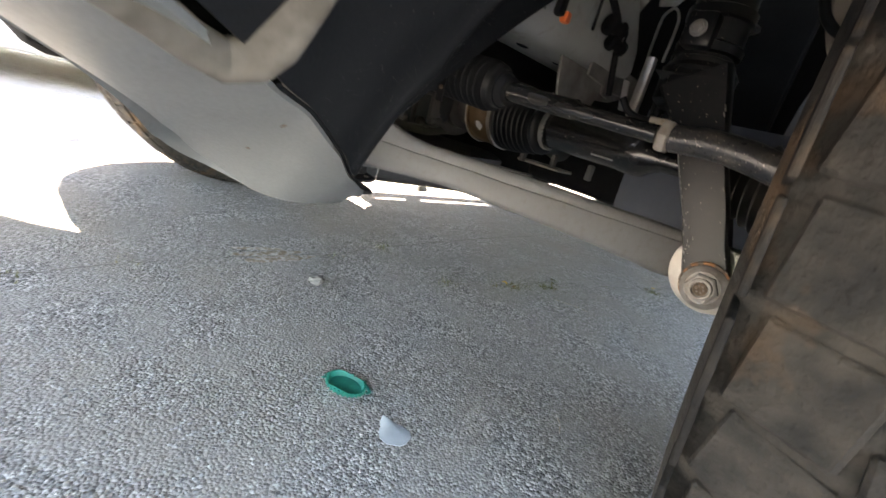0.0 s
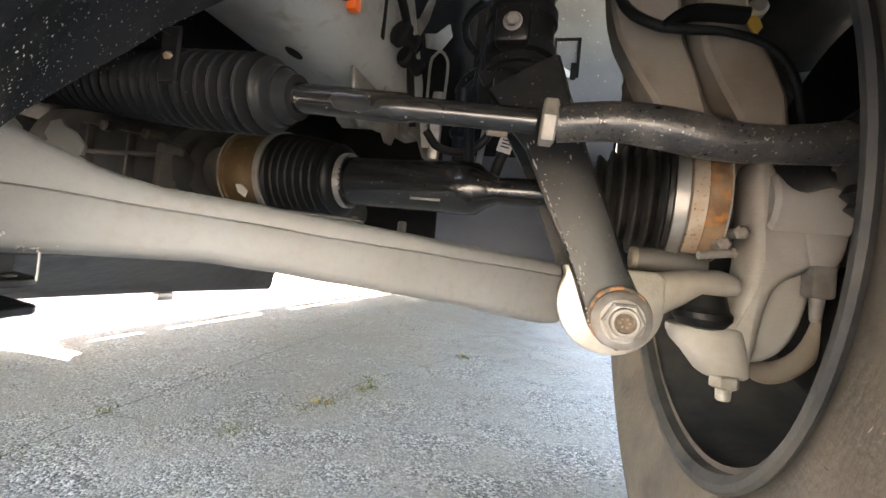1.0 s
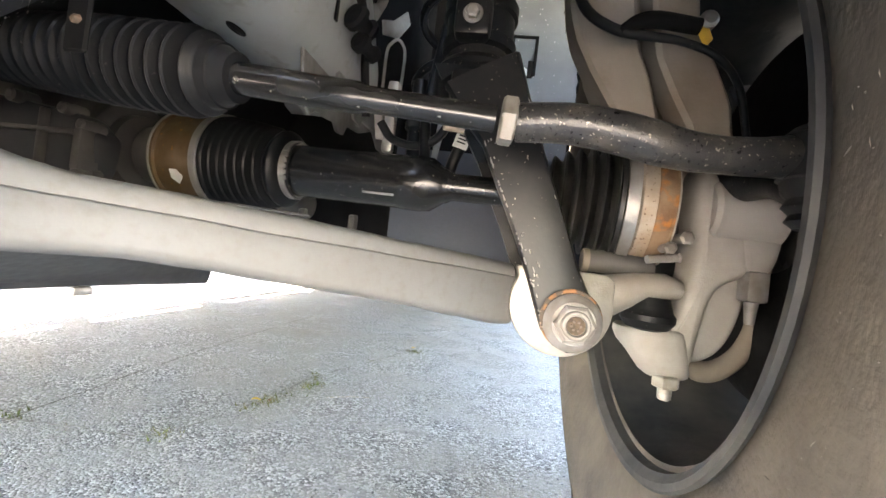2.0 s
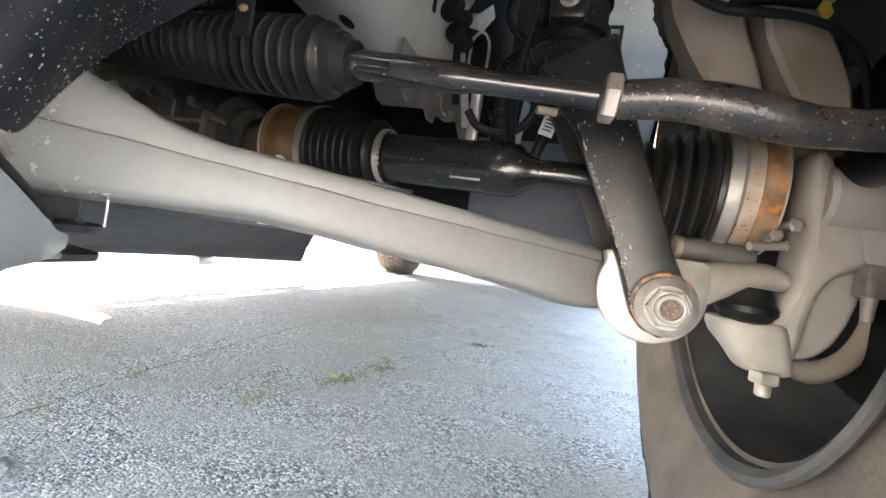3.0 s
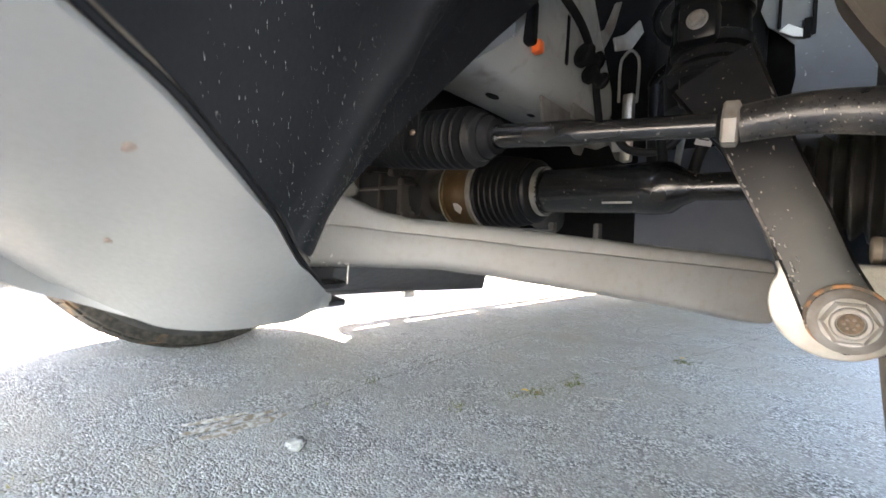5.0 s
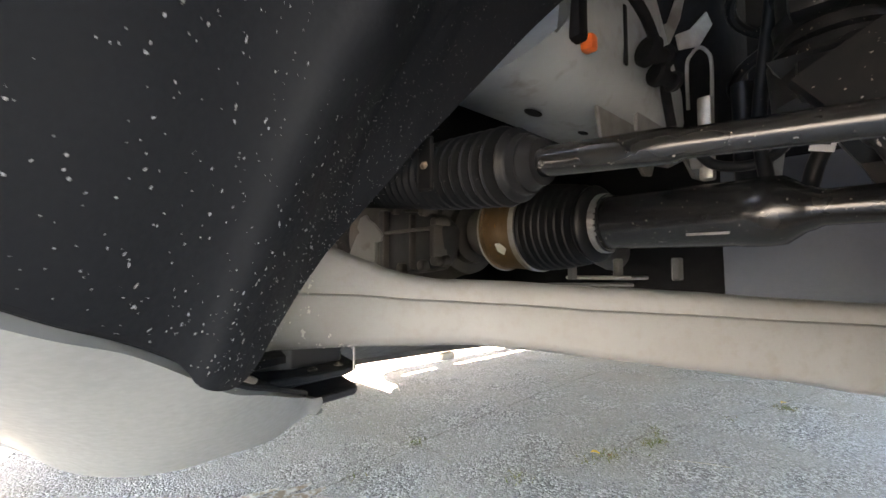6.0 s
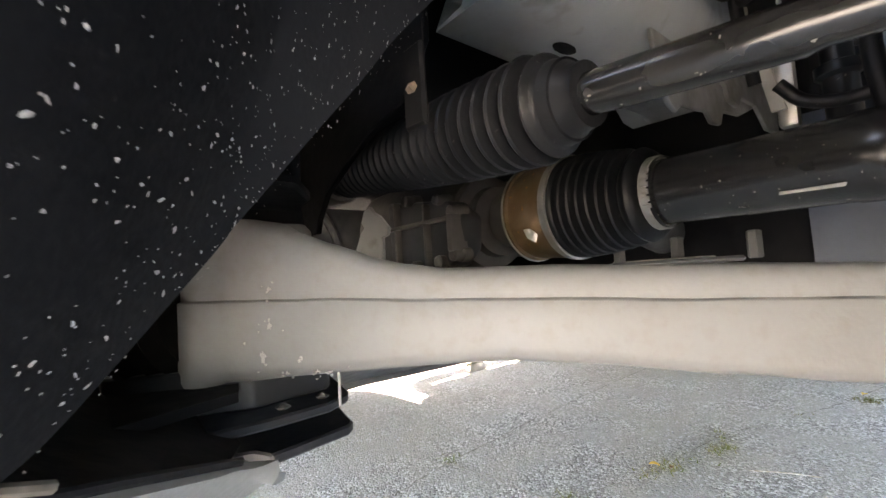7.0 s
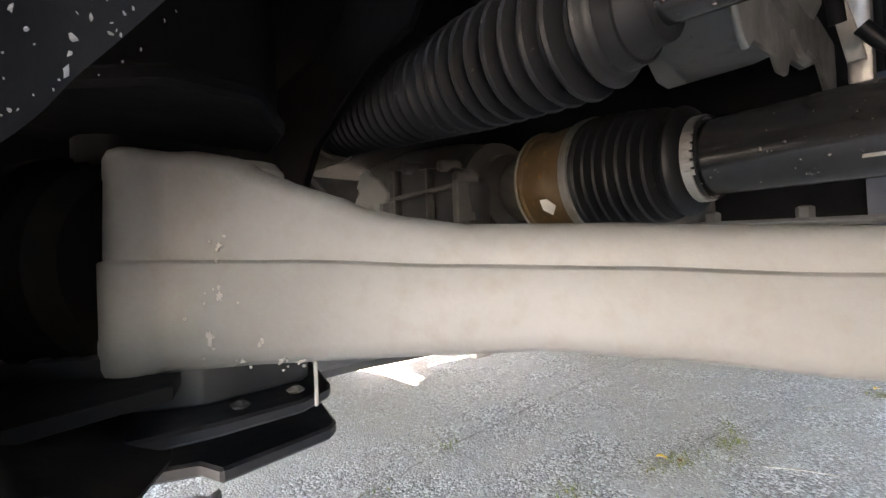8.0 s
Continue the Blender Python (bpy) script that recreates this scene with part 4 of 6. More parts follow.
# knuckle with hub, caliper and ball joint
def knuckle():
    def strip(rows):
        """Loft of rings: centre, half width along x, half depth along y."""
        secs = []
        for (x, y, z), w, t in rows:
            secs.append([Vector((x + w * math.copysign(abs(math.cos(a)) ** 0.6, math.cos(a)), y + t * math.copysign(abs(math.sin(a)) ** 0.6, math.sin(a)), z)) for a in [2 * math.pi * k / 20 for k in range(20)]])
        return secs
    bm = B()
    loft(bm, strip([((0.0535, 0.618, 0.2345), 0.0165, 0.017), ((0.053, 0.618, 0.237), 0.0195, 0.020), ((0.051, 0.618, 0.242), 0.0215, 0.022), ((0.046, 0.618, 0.252), 0.0245, 0.024), ((0.040, 0.618, 0.262), 0.0285, 0.025), ((0.037, 0.618, 0.270), 0.0295, 0.025), ((0.036, 0.618, 0.2755), 0.0285, 0.0245), ((0.036, 0.618, 0.2775), 0.026, 0.022)]))
    body = part("knuckle", bm, M_KNUCKLE, truck, "pale dusty cast steering knuckle behind the wheel", sharp=50)
    def casting(name, outline, y, depth, inset, label=""):
        """A cast plate: flat back, a shoulder, and a proud face set in from the rim, softened."""
        bm = B()
        n = len(outline)
        pts = [Vector((x, 0, z)) for x, z in outline]
        area = sum(p.x * q.z - q.x * p.z for p, q in zip(pts, pts[1:] + pts[:1]))
        sign = 1 if area > 0 else -1
        def shrink(k):
            out = []
            for i, p in enumerate(pts):
                t = (pts[(i + 1) % n] - pts[i - 1]).normalized()
                out.append(p + Vector((-t.z, 0, t.x)) * sign * k)
            return out
        rings = [(-0.001, y), (-0.0025, y - depth * 0.35), (-0.002, y - depth * 0.74), (inset * 0.3, y - depth * 0.96), (inset, y - depth)]
        loft(bm, [[p + Vector((0, yy, 0)) for p in shrink(k)] for k, yy in rings])
        ob = part(name, bm, M_KNUCKLE, body, label, sharp=180)
        ob.modifiers.new("soft", "SUBSURF").levels = 2
        ob.modifiers["soft"].render_levels = 2
        return ob
    # main web with its ridge, and the hollow lobe below the ridge
    casting("web", [(0.060, 0.430), (0.078, 0.428), (0.087, 0.397), (0.096, 0.388), (0.104, 0.389), (0.110, 0.365), (0.114, 0.340), (0.108, 0.330), (0.092, 0.325), (0.082, 0.310), (0.077, 0.283), (0.074, 0.255), (0.069, 0.238),
                    (0.052, 0.236), (0.040, 0.250), (0.044, 0.272), (0.055, 0.288), (0.061, 0.312), (0.064, 0.340), (0.064, 0.370), (0.060, 0.400)], 0.645, 0.045, 0.010)
    casting("lobe", [(0.082, 0.334), (0.102, 0.339), (0.118, 0.336), (0.121, 0.318), (0.118, 0.300), (0.113, 0.280), (0.104, 0.262), (0.090, 0.250), (0.068, 0.245), (0.068, 0.277), (0.072, 0.308)], 0.655, 0.036, 0.006)
    casting("caliper_bracket", [(0.097, 0.400), (0.103, 0.408), (0.118, 0.411), (0.137, 0.411), (0.137, 0.378), (0.132, 0.337), (0.118, 0.334), (0.106, 0.335), (0.102, 0.350), (0.097, 0.378)], 0.636, 0.036, 0.004)
    bm = B()
    box(bm, (0.1075, 0.596, 0.311), (0.1255, 0.616, 0.338), 0.003, 2)
    pin = part("slide_pin", bm, M_WASHER, body, "pale zinc slide pin")
    bm = B()
    lathe(bm, (0.1165, 0.606, 0.3115), (0, 0, -1), [(0, 0), (0, 0.0060), (0.006, 0.0052), (0.020, 0.0040), (0.021, 0)], 18)
    part("pin_tip", bm, M_WASHER, pin)
    bm = B()
    tube(bm, [(0.082, 0.650, 0.252), (0.096, 0.648, 0.238), (0.112, 0.646, 0.240), (0.130, 0.645, 0.256), (0.140, 0.643, 0.282), (0.142, 0.638, 0.315), (0.134, 0.628, 0.342)], [0.008, 0.0105, 0.0100, 0.009, 0.008, 0.008, 0.008], 20, 6)
    part("lower_lug", bm, M_KNUCKLE_WARM, body, sharp=60)
    # tall upper neck: an inboard flank and a broad face with a hollow between
    bm = B()
    prism(bm, [(-0.0787, 0.66), (-0.0667, 0.5708), (-0.0589, 0.5436), (-0.0416, 0.5112), (-0.0178, 0.4748), (0.0024, 0.4449), (0.0307, 0.4458), (0.0238, 0.475), (0.013, 0.5097), (0.0021, 0.5351), (-0.004, 0.5658), (-0.016, 0.66)], (0, 0.652, 0), (1, 0, 0), (0, 0, 1), 0.040, 0.004, 1)
    part("upper_neck", bm, M_KNUCKLE_WARM, body, "brown dusty upper neck", sharp=28)
    bm = B()
    prism(bm, [(-0.0058, 0.66), (0.0062, 0.5564), (0.0138, 0.5197), (0.0293, 0.4883), (0.0452, 0.4603), (0.0534, 0.4398), (0.0869, 0.441), (0.0804, 0.4831), (0.0672, 0.5128), (0.0541, 0.5387), (0.0472, 0.5531), (0.0352, 0.66)], (0, 0.640, 0), (1, 0, 0), (0, 0, 1), 0.042, 0.004, 1)
    part("neck_face", bm, M_KNUCKLE_WARM, body, sharp=28)
    bm = B()
    prism(bm, [(-0.045, 0.66), (-0.04, 0.52), (0.0, 0.44), (0.05, 0.40), (0.11, 0.41), (0.10, 0.50), (0.06, 0.58), (0.05, 0.66)], (0, 0.675, 0), (1, 0, 0), (0, 0, 1), 0.03, 0.005, 2)
    part("neck_web", bm, M_KNUCKLE_WARM, body, sharp=60)
    # ball joint below the arm stub
    bm = B()
    lathe(bm, (0.030, 0.604, 0.275), (0.02, 0, 1), [(0, 0.012), (0.002, 0.018), (0.009, 0.0235), (0.014, 0.0235), (0.018, 0.0205), (0.02, 0.02), (0.03, 0.017), (0.03, 0)], 32)
    part("ball_joint_boot", bm, M_RUBBER, body, "glossy black rubber ball joint boot")
    bm = B()
    hexagon(bm, (0.051, 0.602, 0.2375), (0, 0, -1), 0.0205, 0.011)
    lathe(bm, (0.051, 0.602, 0.227), (0, 0, -1), [(0, 0.0062), (0.010, 0.0058), (0.0115, 0.004), (0.0115, 0)], 18)
    part("ball_joint_nut", bm, M_NUT, body, "zinc castle nut")
    for p, q, r in (((0.012, 0.566, 0.3365), (0.037, 0.572, 0.3405), 0.0036), ((0.043, 0.590, 0.358), (0.043, 0.572, 0.358), 0.0046), ((0.0318, 0.590, 0.3485), (0.0318, 0.574, 0.3485), 0.0042)):
        bm = B()
        tube(bm, [p, tuple((Vector(p) + Vector(q)) / 2), q], r, 12, 3)
        hexagon(bm, q, Vector(q) - Vector(p), r * 2.3, 0.004)
        part("bolt", bm, M_WASHER, body, "pale dusty bolt")
    bm = B()
    tube(bm, [(-0.029, 0.606, 0.3315), (-0.008, 0.606, 0.3315), (0.03, 0.608, 0.330)], 0.0105, 20, 4)
    link = part("link_bushing", bm, M_CASE, body)
    bm = B()
    lathe(bm, (-0.0265, 0.606, 0.3315), (-1, 0, 0), [(0, 0.0108), (0.005, 0.0108), (0.006, 0.0095), (0.006, 0)], 24)
    part("end_cap", bm, M_KNUCKLE_WARM, link, "pale dusty end cap")
    # steering arm that carries the tie rod end
    bm = B()
    tube(bm, [(0.092, 0.615, 0.412), (0.095, 0.55, 0.405), (0.088, 0.49, 0.375), (0.070, 0.455, 0.352)], [0.016, 0.012, 0.0115, 0.012], 18, 6)
    part("steering_arm", bm, M_BLACK, body)
    bm = B()
    lathe(bm, (0.073, WHEEL_Y - 0.008, HUB_Z), (1, 0, 0), [(0, 0), (0, 0.026), (0.004, 0.029), (0.06, 0.029), (0.06, 0)], 40)
    part("hub_carrier", bm, M_KNUCKLE, body)


knuckle()


def brake():
    bm = B()
    lathe(bm, (0.146, WHEEL_Y, HUB_Z), (1, 0, 0), [(0, 0.05), (0, 0.165), (0.004, 0.168), (0.022, 0.168), (0.022, 0.05)], 56)
    disc = part("brake_disc", bm, M_CASE, truck, "dark grey brake disc inside the wheel")
    bm = B()
    lathe(bm, (0.140, WHEEL_Y, HUB_Z), (1, 0, 0), [(0, 0.05), (-0.003, 0.06), (-0.003, 0.16), (0.003, 0.172), (0.005, 0.172), (0.0, 0.158), (0.0, 0.05)], 56)
    part("dust_shield", bm, M_DARK, disc)
    bm = B()
    secs = []
    for k in range(9):
        a = radians(168 + 5.5 * k)
        c = Vector((0, WHEEL_Y + 0.148 * math.cos(a), HUB_Z + 0.148 * math.sin(a)))
        r = Vector((0, math.cos(a), math.sin(a)))
        secs.append([c + r * u * 0.034 + Vector((0.150 + v * 0.022, 0, 0)) for u, v in ((-1, -0.7), (-0.7, -1), (0.7, -1), (1, -0.7), (1, 0.7), (0.7, 1), (-0.7, 1), (-1, 0.7))])
    loft(bm, secs)
    part("brake_caliper", bm, M_KNUCKLE, disc, "pale cast brake caliper")


brake()


def tread_mesh(w, h, d):
    bm = B()
    box(bm, (-w, -h, -d), (w, h, d), 0.0018, 1)
    bmesh.ops.recalc_face_normals(bm, faces=bm.faces)
    me = bpy.data.meshes.new("tread_block")
    bm.to_mesh(me)
    bm.free()
    me.materials.append(M_TREAD)
    return me


def lug_mesh(w, h):
    """A rounded biter on the shoulder of the tyre."""
    bm = B()
    box(bm, (-0.0018, -w, -h), (0.0018, w, h), 0.0013, 2, Matrix.Rotation(radians(7), 4, "Y"))
    bmesh.ops.recalc_face_normals(bm, faces=bm.faces)
    me = bpy.data.meshes.new("side_lug")
    bm.to_mesh(me)
    bm.free()
    me.materials.append(M_SHOULDER)
    return me


def wheel(cx, cy, side, near):
    """A knobbly tyre on a black rim; side: +1 where the outer face looks along +x."""
    R, r = 0.392, 0.229
    half = 0.132
    bm = B()
    prof = [(-half + 0.022, r - 0.012), (-half + 0.019, r), (-half + 0.012, r + 0.006), (-half + 0.004, r + 0.03), (-half - 0.009, r + 0.065), (-half - 0.0125, r + 0.10), (-half - 0.0100, R - 0.036), (-half - 0.001, R - 0.018), (-half + 0.020, R - 0.008), (-half + 0.046, R - 0.004)]
    prof = prof + [(-a, b) for a, b in reversed(prof)]
    lathe(bm, (cx, cy, HUB_Z), (1, 0, 0), prof, 96)
    tyre = part("tyre", bm, M_TYRE if near else M_TYRE_FAR, truck, "dusty black all-terrain tyre with chunky tread" if near else "black all-terrain tyre with chunky tread", sharp=60)
    bm = B()
    crown = [(-half - 0.0110, R - 0.040), (-half - 0.0100, R - 0.034), (-half - 0.0016, R - 0.0172), (-half + 0.0196, R - 0.0072), (-half + 0.046, R - 0.0032)]
    lathe(bm, (cx, cy, HUB_Z), (1, 0, 0), crown + [(-a, b) for a, b in reversed(crown)], 96)
    part("tread_base", bm, M_TREAD, tyre)
    blocks = [tread_mesh(0.0215, 0.0215, 0.0048), tread_mesh(0.0172, 0.0195, 0.0052), tread_mesh(0.019, 0.012, 0.006)]
    rows = [(-0.104, 0, 0.0, -7), (-0.0615, 1, 0.5, 10), (-0.0205, 1, 0.0, -12), (0.0205, 1, 0.5, 12), (0.0615, 1, 0.0, -10), (0.104, 0, 0.5, 7)]
    n = 50
    arcs = range(n)
    joined = None
    rng = random.Random(11)
    if not near:
        joined = B()
    for x, kind, shift, tilt in rows:
        for k in arcs:
            a = 2 * math.pi * (k + shift) / n
            rad = R - 0.0030 - (0.0055 if kind == 0 else 0.0)
            m = Matrix.Translation((cx + x, cy, HUB_Z)) @ Matrix.Rotation(a, 4, "X") @ Matrix.Translation((0, 0, rad)) @ Matrix.Rotation(radians(tilt + rng.uniform(-3, 3)), 4, "Z")
            if kind == 0:
                m = m @ Matrix.Rotation(radians(-13 if x < 0 else 13), 4, "Y")
            if near:
                ob = new("tread_block", blocks[kind])
                ob.parent = tyre
                ob.matrix_basis = m
            else:
                tmp = B()
                tmp.from_mesh(blocks[kind])
                bmesh.ops.transform(tmp, matrix=m, verts=tmp.verts)
                merge(joined, tmp)
    if joined is not None:
        part("tread", joined, M_TREAD, tyre)
    # moulded ridges on the inner side wall
    bm = B()
    for rr, out in ((R - 0.052, 0.0122),):
        lathe(bm, (cx - side * (half + out), cy, HUB_Z), (-side, 0, 0), [(-0.006, rr - 0.005), (-0.0006, rr - 0.0022), (0.0, rr), (-0.0006, rr + 0.0022), (-0.006, rr + 0.005)], 96)
    part("sidewall_ridge", bm, M_TYRE if near else M_TYRE_FAR, tyre)
    if near:
        # pale scuffs and dried splashes on the side wall
        verts, faces = [], []
        for k in range(520):
            rr, a = rng.uniform(r + 0.045, R - 0.045), rng.uniform(0, 2 * math.pi)
            x = -side * (half + 0.0092 + 0.0035 * math.sin(math.pi * min(1.0, (rr - r - 0.045) / 0.11)) + 0.0008)
            c = Vector((cx + x, cy + rr * math.cos(a), HUB_Z + rr * math.sin(a)))
            turn = a + math.pi / 2 + rng.gauss(0, 0.7)
            u, v = Vector((0, math.cos(turn), math.sin(turn))), Vector((0, -math.sin(turn), math.cos(turn)))
            p, q = 0.0004 + 0.0026 * rng.random() ** 4, rng.uniform(0.00015, 0.00045)
            n0 = len(verts)
            verts.append(c - Vector((side * 0.0004, 0, 0)))
            for j in range(6):
                b = math.pi * j / 3
                verts.append(c + u * p * math.cos(b) * rng.uniform(0.5, 1.2) + v * q * math.sin(b) * rng.uniform(0.5, 1.2))
            faces += [(n0, n0 + 1 + j, n0 + 1 + (j + 1) % 6) for j in range(6)]
        me = bpy.data.meshes.new("scuffs")
        me.from_pydata(verts, [], faces)
        me.materials.append(M_SCUFF)
        ob = new("scuffs", me)
        ob.parent = tyre
        tagged(ob, "pale dried splashes and scuffs", kind="stuff")
        lugs = [lug_mesh(0.0222, 0.0225), lug_mesh(0.0205, 0.0175)]
        for k in range(50):
            a = 2 * math.pi * (k + 0.02) / 50
            ob = new("side_lug", lugs[k % 2])
            ob.parent = tyre
            ob.matrix_basis = Matrix.Translation((cx - side * (half + 0.0035), cy, HUB_Z)) @ Matrix.Rotation(a, 4, "X") @ Matrix.Translation((0, 0, R - 0.020 - 0.004 * (k % 2)))
    bm = B()
    inner = -side
    lathe(bm, (cx, cy, HUB_Z), (inner, 0, 0), [(half - 0.016, r + 0.004), (half - 0.008, r + 0.008), (half - 0.0055, r + 0.006), (half - 0.006, r + 0.001), (half - 0.012, r - 0.006), (half - 0.03, r - 0.009), (half - 0.05, r - 0.015), (half - 0.09, r - 0.019), (0.02, r - 0.026), (-0.06, r - 0.02), (-half + 0.012, r + 0.006)], 96)
    rim = part("rim", bm, M_RIM, truck, "black wheel rim barrel")
    bm = B()
    for k in range(6):
        a = radians(60 * k + 30)
        secs = []
        for rr, w, z in ((0.06, 0.034, 0.075), (0.12, 0.026, 0.085), (0.2, 0.032, 0.09)):
            c = Vector((cx + side * z, cy + rr * math.cos(a), HUB_Z + rr * math.sin(a)))
            t = Vector((0, -math.sin(a), math.cos(a)))
            secs.append([c + t * w * u + Vector((side * 0.012 * v, 0, 0)) for u, v in ((-1, -0.6), (-0.6, -1), (0.6, -1), (1, -0.6), (1, 0.6), (0.6, 1), (-0.6, 1), (-1, 0.6))])
        loft(bm, secs)
    lathe(bm, (cx + side * 0.05, cy, HUB_Z), (side, 0, 0), [(0, 0), (0, 0.075), (0.03, 0.08), (0.04, 0.06), (0.04, 0)], 40)
    part("spokes", bm, M_RIM, rim)
    # near wheel: black disc added so no sky shows between the spokes
    if near:
        bm = B()
        lathe(bm, (cx, cy, HUB_Z), (side, 0, 0), [(0.080, 0.04), (0.078, 0.12), (0.084, 0.205), (0.090, 0.205), (0.084, 0.12), (0.086, 0.04)], 64)
        part("wheel_closure", bm, M_RIM, rim, "black disc added to close the wheel behind its spokes")
    # other wheels: unseen disc, filled out to stop sun passing through the spokes
    if not near:
        bm = B()
        lathe(bm, (cx, cy, HUB_Z), (side, 0, 0), [(0.0, 0), (0.0, 0.196), (0.025, 0.196), (0.03, 0)], 48)
        part("brake_disc", bm, M_CASE, rim)
    hub = Matrix.Translation((cx, cy, HUB_Z))
    lean = hub @ Matrix.Rotation(radians(-2.8 * side), 4, "Y") @ hub.inverted() if near else Matrix.Identity(4)
    tyre.matrix_basis = lean
    rim.matrix_basis = lean
    return tyre


wheel(TRACK_IN, WHEEL_Y, 1, True)
wheel(TRACK_FAR, WHEEL_Y, -1, False)
wheel(TRACK_IN + 0.14, WHEEL_Y + 3.5, 1, False)
wheel(TRACK_FAR - 0.14, WHEEL_Y + 3.5, -1, False)


# bumper corner, the grey strip that sweeps up and outward ahead of the wheel
EDGE_LOW = [(-0.3400, 0.3150, 0.2715), (-0.3574, 0.3199, 0.2669), (-0.3500, 0.3050, 0.2650), (-0.3390, 0.2893, 0.2640), (-0.338, 0.269, 0.2632), (-0.337, 0.250, 0.2630), (-0.348, 0.232, 0.2625), (-0.366, 0.217, 0.2640),
            (-0.384, 0.203, 0.2715), (-0.392, 0.188, 0.2805), (-0.385, 0.1695, 0.2915), (-0.362, 0.1495, 0.3065), (-0.325, 0.129, 0.319), (-0.262, 0.0985, 0.339), (-0.17, 0.0465, 0.3685), (0.0, -0.05, 0.42)]
EDGE_REAR = [(-0.3315, 0.3100, 0.2790), (-0.3200, 0.2970, 0.2855), (-0.3091, 0.2871, 0.2903), (-0.2891, 0.2668, 0.2994), (-0.2740, 0.2509, 0.3064), (-0.2600, 0.2355, 0.3165), (-0.2450, 0.2200, 0.3265), (-0.2310, 0.2055, 0.3335),
             (-0.2170, 0.1880, 0.3430), (-0.200, 0.1643, 0.3557), (-0.180, 0.1388, 0.3633), (-0.160, 0.1184, 0.3695), (-0.140, 0.0974, 0.375), (-0.115, 0.0735, 0.3825), (-0.085, 0.045, 0.389), (0.02, -0.04, 0.42)]


def bumper():
    low, rear = spline(EDGE_LOW, 6), spline(EDGE_REAR, 6)
    rows = []
    out = Vector((0.55, 0.15, -0.75)).normalized()
    for t in [k / 12 for k in range(13)]:
        crown = 0.003 * math.sin(math.pi * t)
        rows.append([a.lerp(b, t) + out * crown for a, b in zip(low, rear)])
    for _ in range(60):                 # relax the skin between its edges
        rows = [rows[0]] + [[r[0] if i == 0 else r[-1] if i == len(r) - 1 else (rows[j - 1][i] + rows[j + 1][i] + r[i - 1] + r[i + 1]) / 4 for i in range(len(r))] for j, r in list(enumerate(rows))[1:-1]] + [rows[-1]]
    corner_rows = rows
    bm = B()
    sheet(bm, rows, 0.0035)
    panel = part("bumper_corner", bm, M_PANEL, truck, "smooth grey plastic bumper corner ahead of the wheel", sharp=40)
    # rounded lip under the crease, and the front skin that rises behind it
    def lip(k, i):
        f = min(1.0, max(0.0, (i - 38) / 26))
        return Vector(((-0.003, -0.0025, -0.0042), (-0.0075, -0.006, -0.0092), (-0.011, -0.008, -0.0116), (-0.021, -0.007, -0.007), (-0.030, -0.005, 0.001))[k]) * f * (1.0 - 0.7 * min(1.0, max(0.0, (i - 70) / 12)))
    lip_rows = [low[38:]] + [[p + lip(k, i + 38) for i, p in enumerate(low[38:])] for k in range(5)]
    bm = B()
    sheet(bm, lip_rows, 0.002)
    part("bumper_lip", bm, M_PANEL, panel)
    skin_rows = [[p + Vector(d) for p in low[64:]] for d in ((-0.030, -0.005, 0.004), (-0.045, -0.008, 0.03), (-0.07, -0.02, 0.10), (-0.09, -0.03, 0.30))]
    bm = B()
    sheet(bm, skin_rows, 0.003)
    part("front_skin", bm, M_PANEL, panel)
    # rolled seam between the corner and the liner
    bm = B()
    tube(bm, [p + Vector((0.0005, 0.0015, 0.0)) for p in rear[6:64:4]], 0.0013, 8, 3)
    part("edge_seam", bm, M_LINER, panel, "black rubber edge seam")
    bm = B()
    tube(bm, [p + Vector((0.001, 0.0035, 0.0015)) for p in rear[22:64:4]], 0.0012, 8, 3)
    part("folded_lip", bm, M_DUST, panel, "dusty folded lip of the liner")
    # bent flare bracket: one arm along the corner's edge, the other rising from it
    bm = B()
    secs = []
    arm = [((-0.0948, 0.0369, 0.389), 0.00645, 0.0036), ((-0.1098, 0.0579, 0.382), 0.00671, 0.00405), ((-0.1218, 0.0719, 0.378), 0.00688, 0.00432), ((-0.1328, 0.0844, 0.3735), 0.00705, 0.0045), ((-0.1403, 0.0969, 0.3705), 0.00774, 0.0045), ((-0.1393, 0.1069, 0.3735), 0.0086, 0.00495),
           ((-0.1388, 0.1134, 0.381), 0.00903, 0.0054), ((-0.1398, 0.1189, 0.391), 0.00903, 0.0054), ((-0.1408, 0.1259, 0.405), 0.00903, 0.0054), ((-0.1423, 0.1379, 0.429), 0.00946, 0.0054), ((-0.1448, 0.1549, 0.463), 0.00946, 0.0054), ((-0.1478, 0.1749, 0.503), 0.00946, 0.0054)]
    face = Vector((0.85, -0.48, 0.15)).normalized()
    for i, (p, w, t) in enumerate(arm):
        d = (Vector(arm[min(i + 1, len(arm) - 1)][0]) - Vector(arm[max(i - 1, 0)][0])).normalized()
        u = face.cross(d).normalized()
        secs.append([Vector(p) + u * w * math.copysign(abs(math.cos(a)) ** 0.7, math.cos(a)) + u.cross(d) * t * math.sin(a) for a in [2 * math.pi * k / 18 for k in range(18)]])
    loft(bm, secs)
    part("flare_bracket", bm, M_DUST, panel, "dusty beige flare bracket")
    # rust spots on the corner
    rng = random.Random(14)
    for p, r in (((-0.222, 0.163, 0.342), 0.0020), ((-0.292, 0.175, 0.3135), 0.0022)):
        bm = B()
        bmesh.ops.create_icosphere(bm, subdivisions=3, radius=r)
        for v in bm.verts:
            v.co *= 0.75 + 0.5 * rng.random()
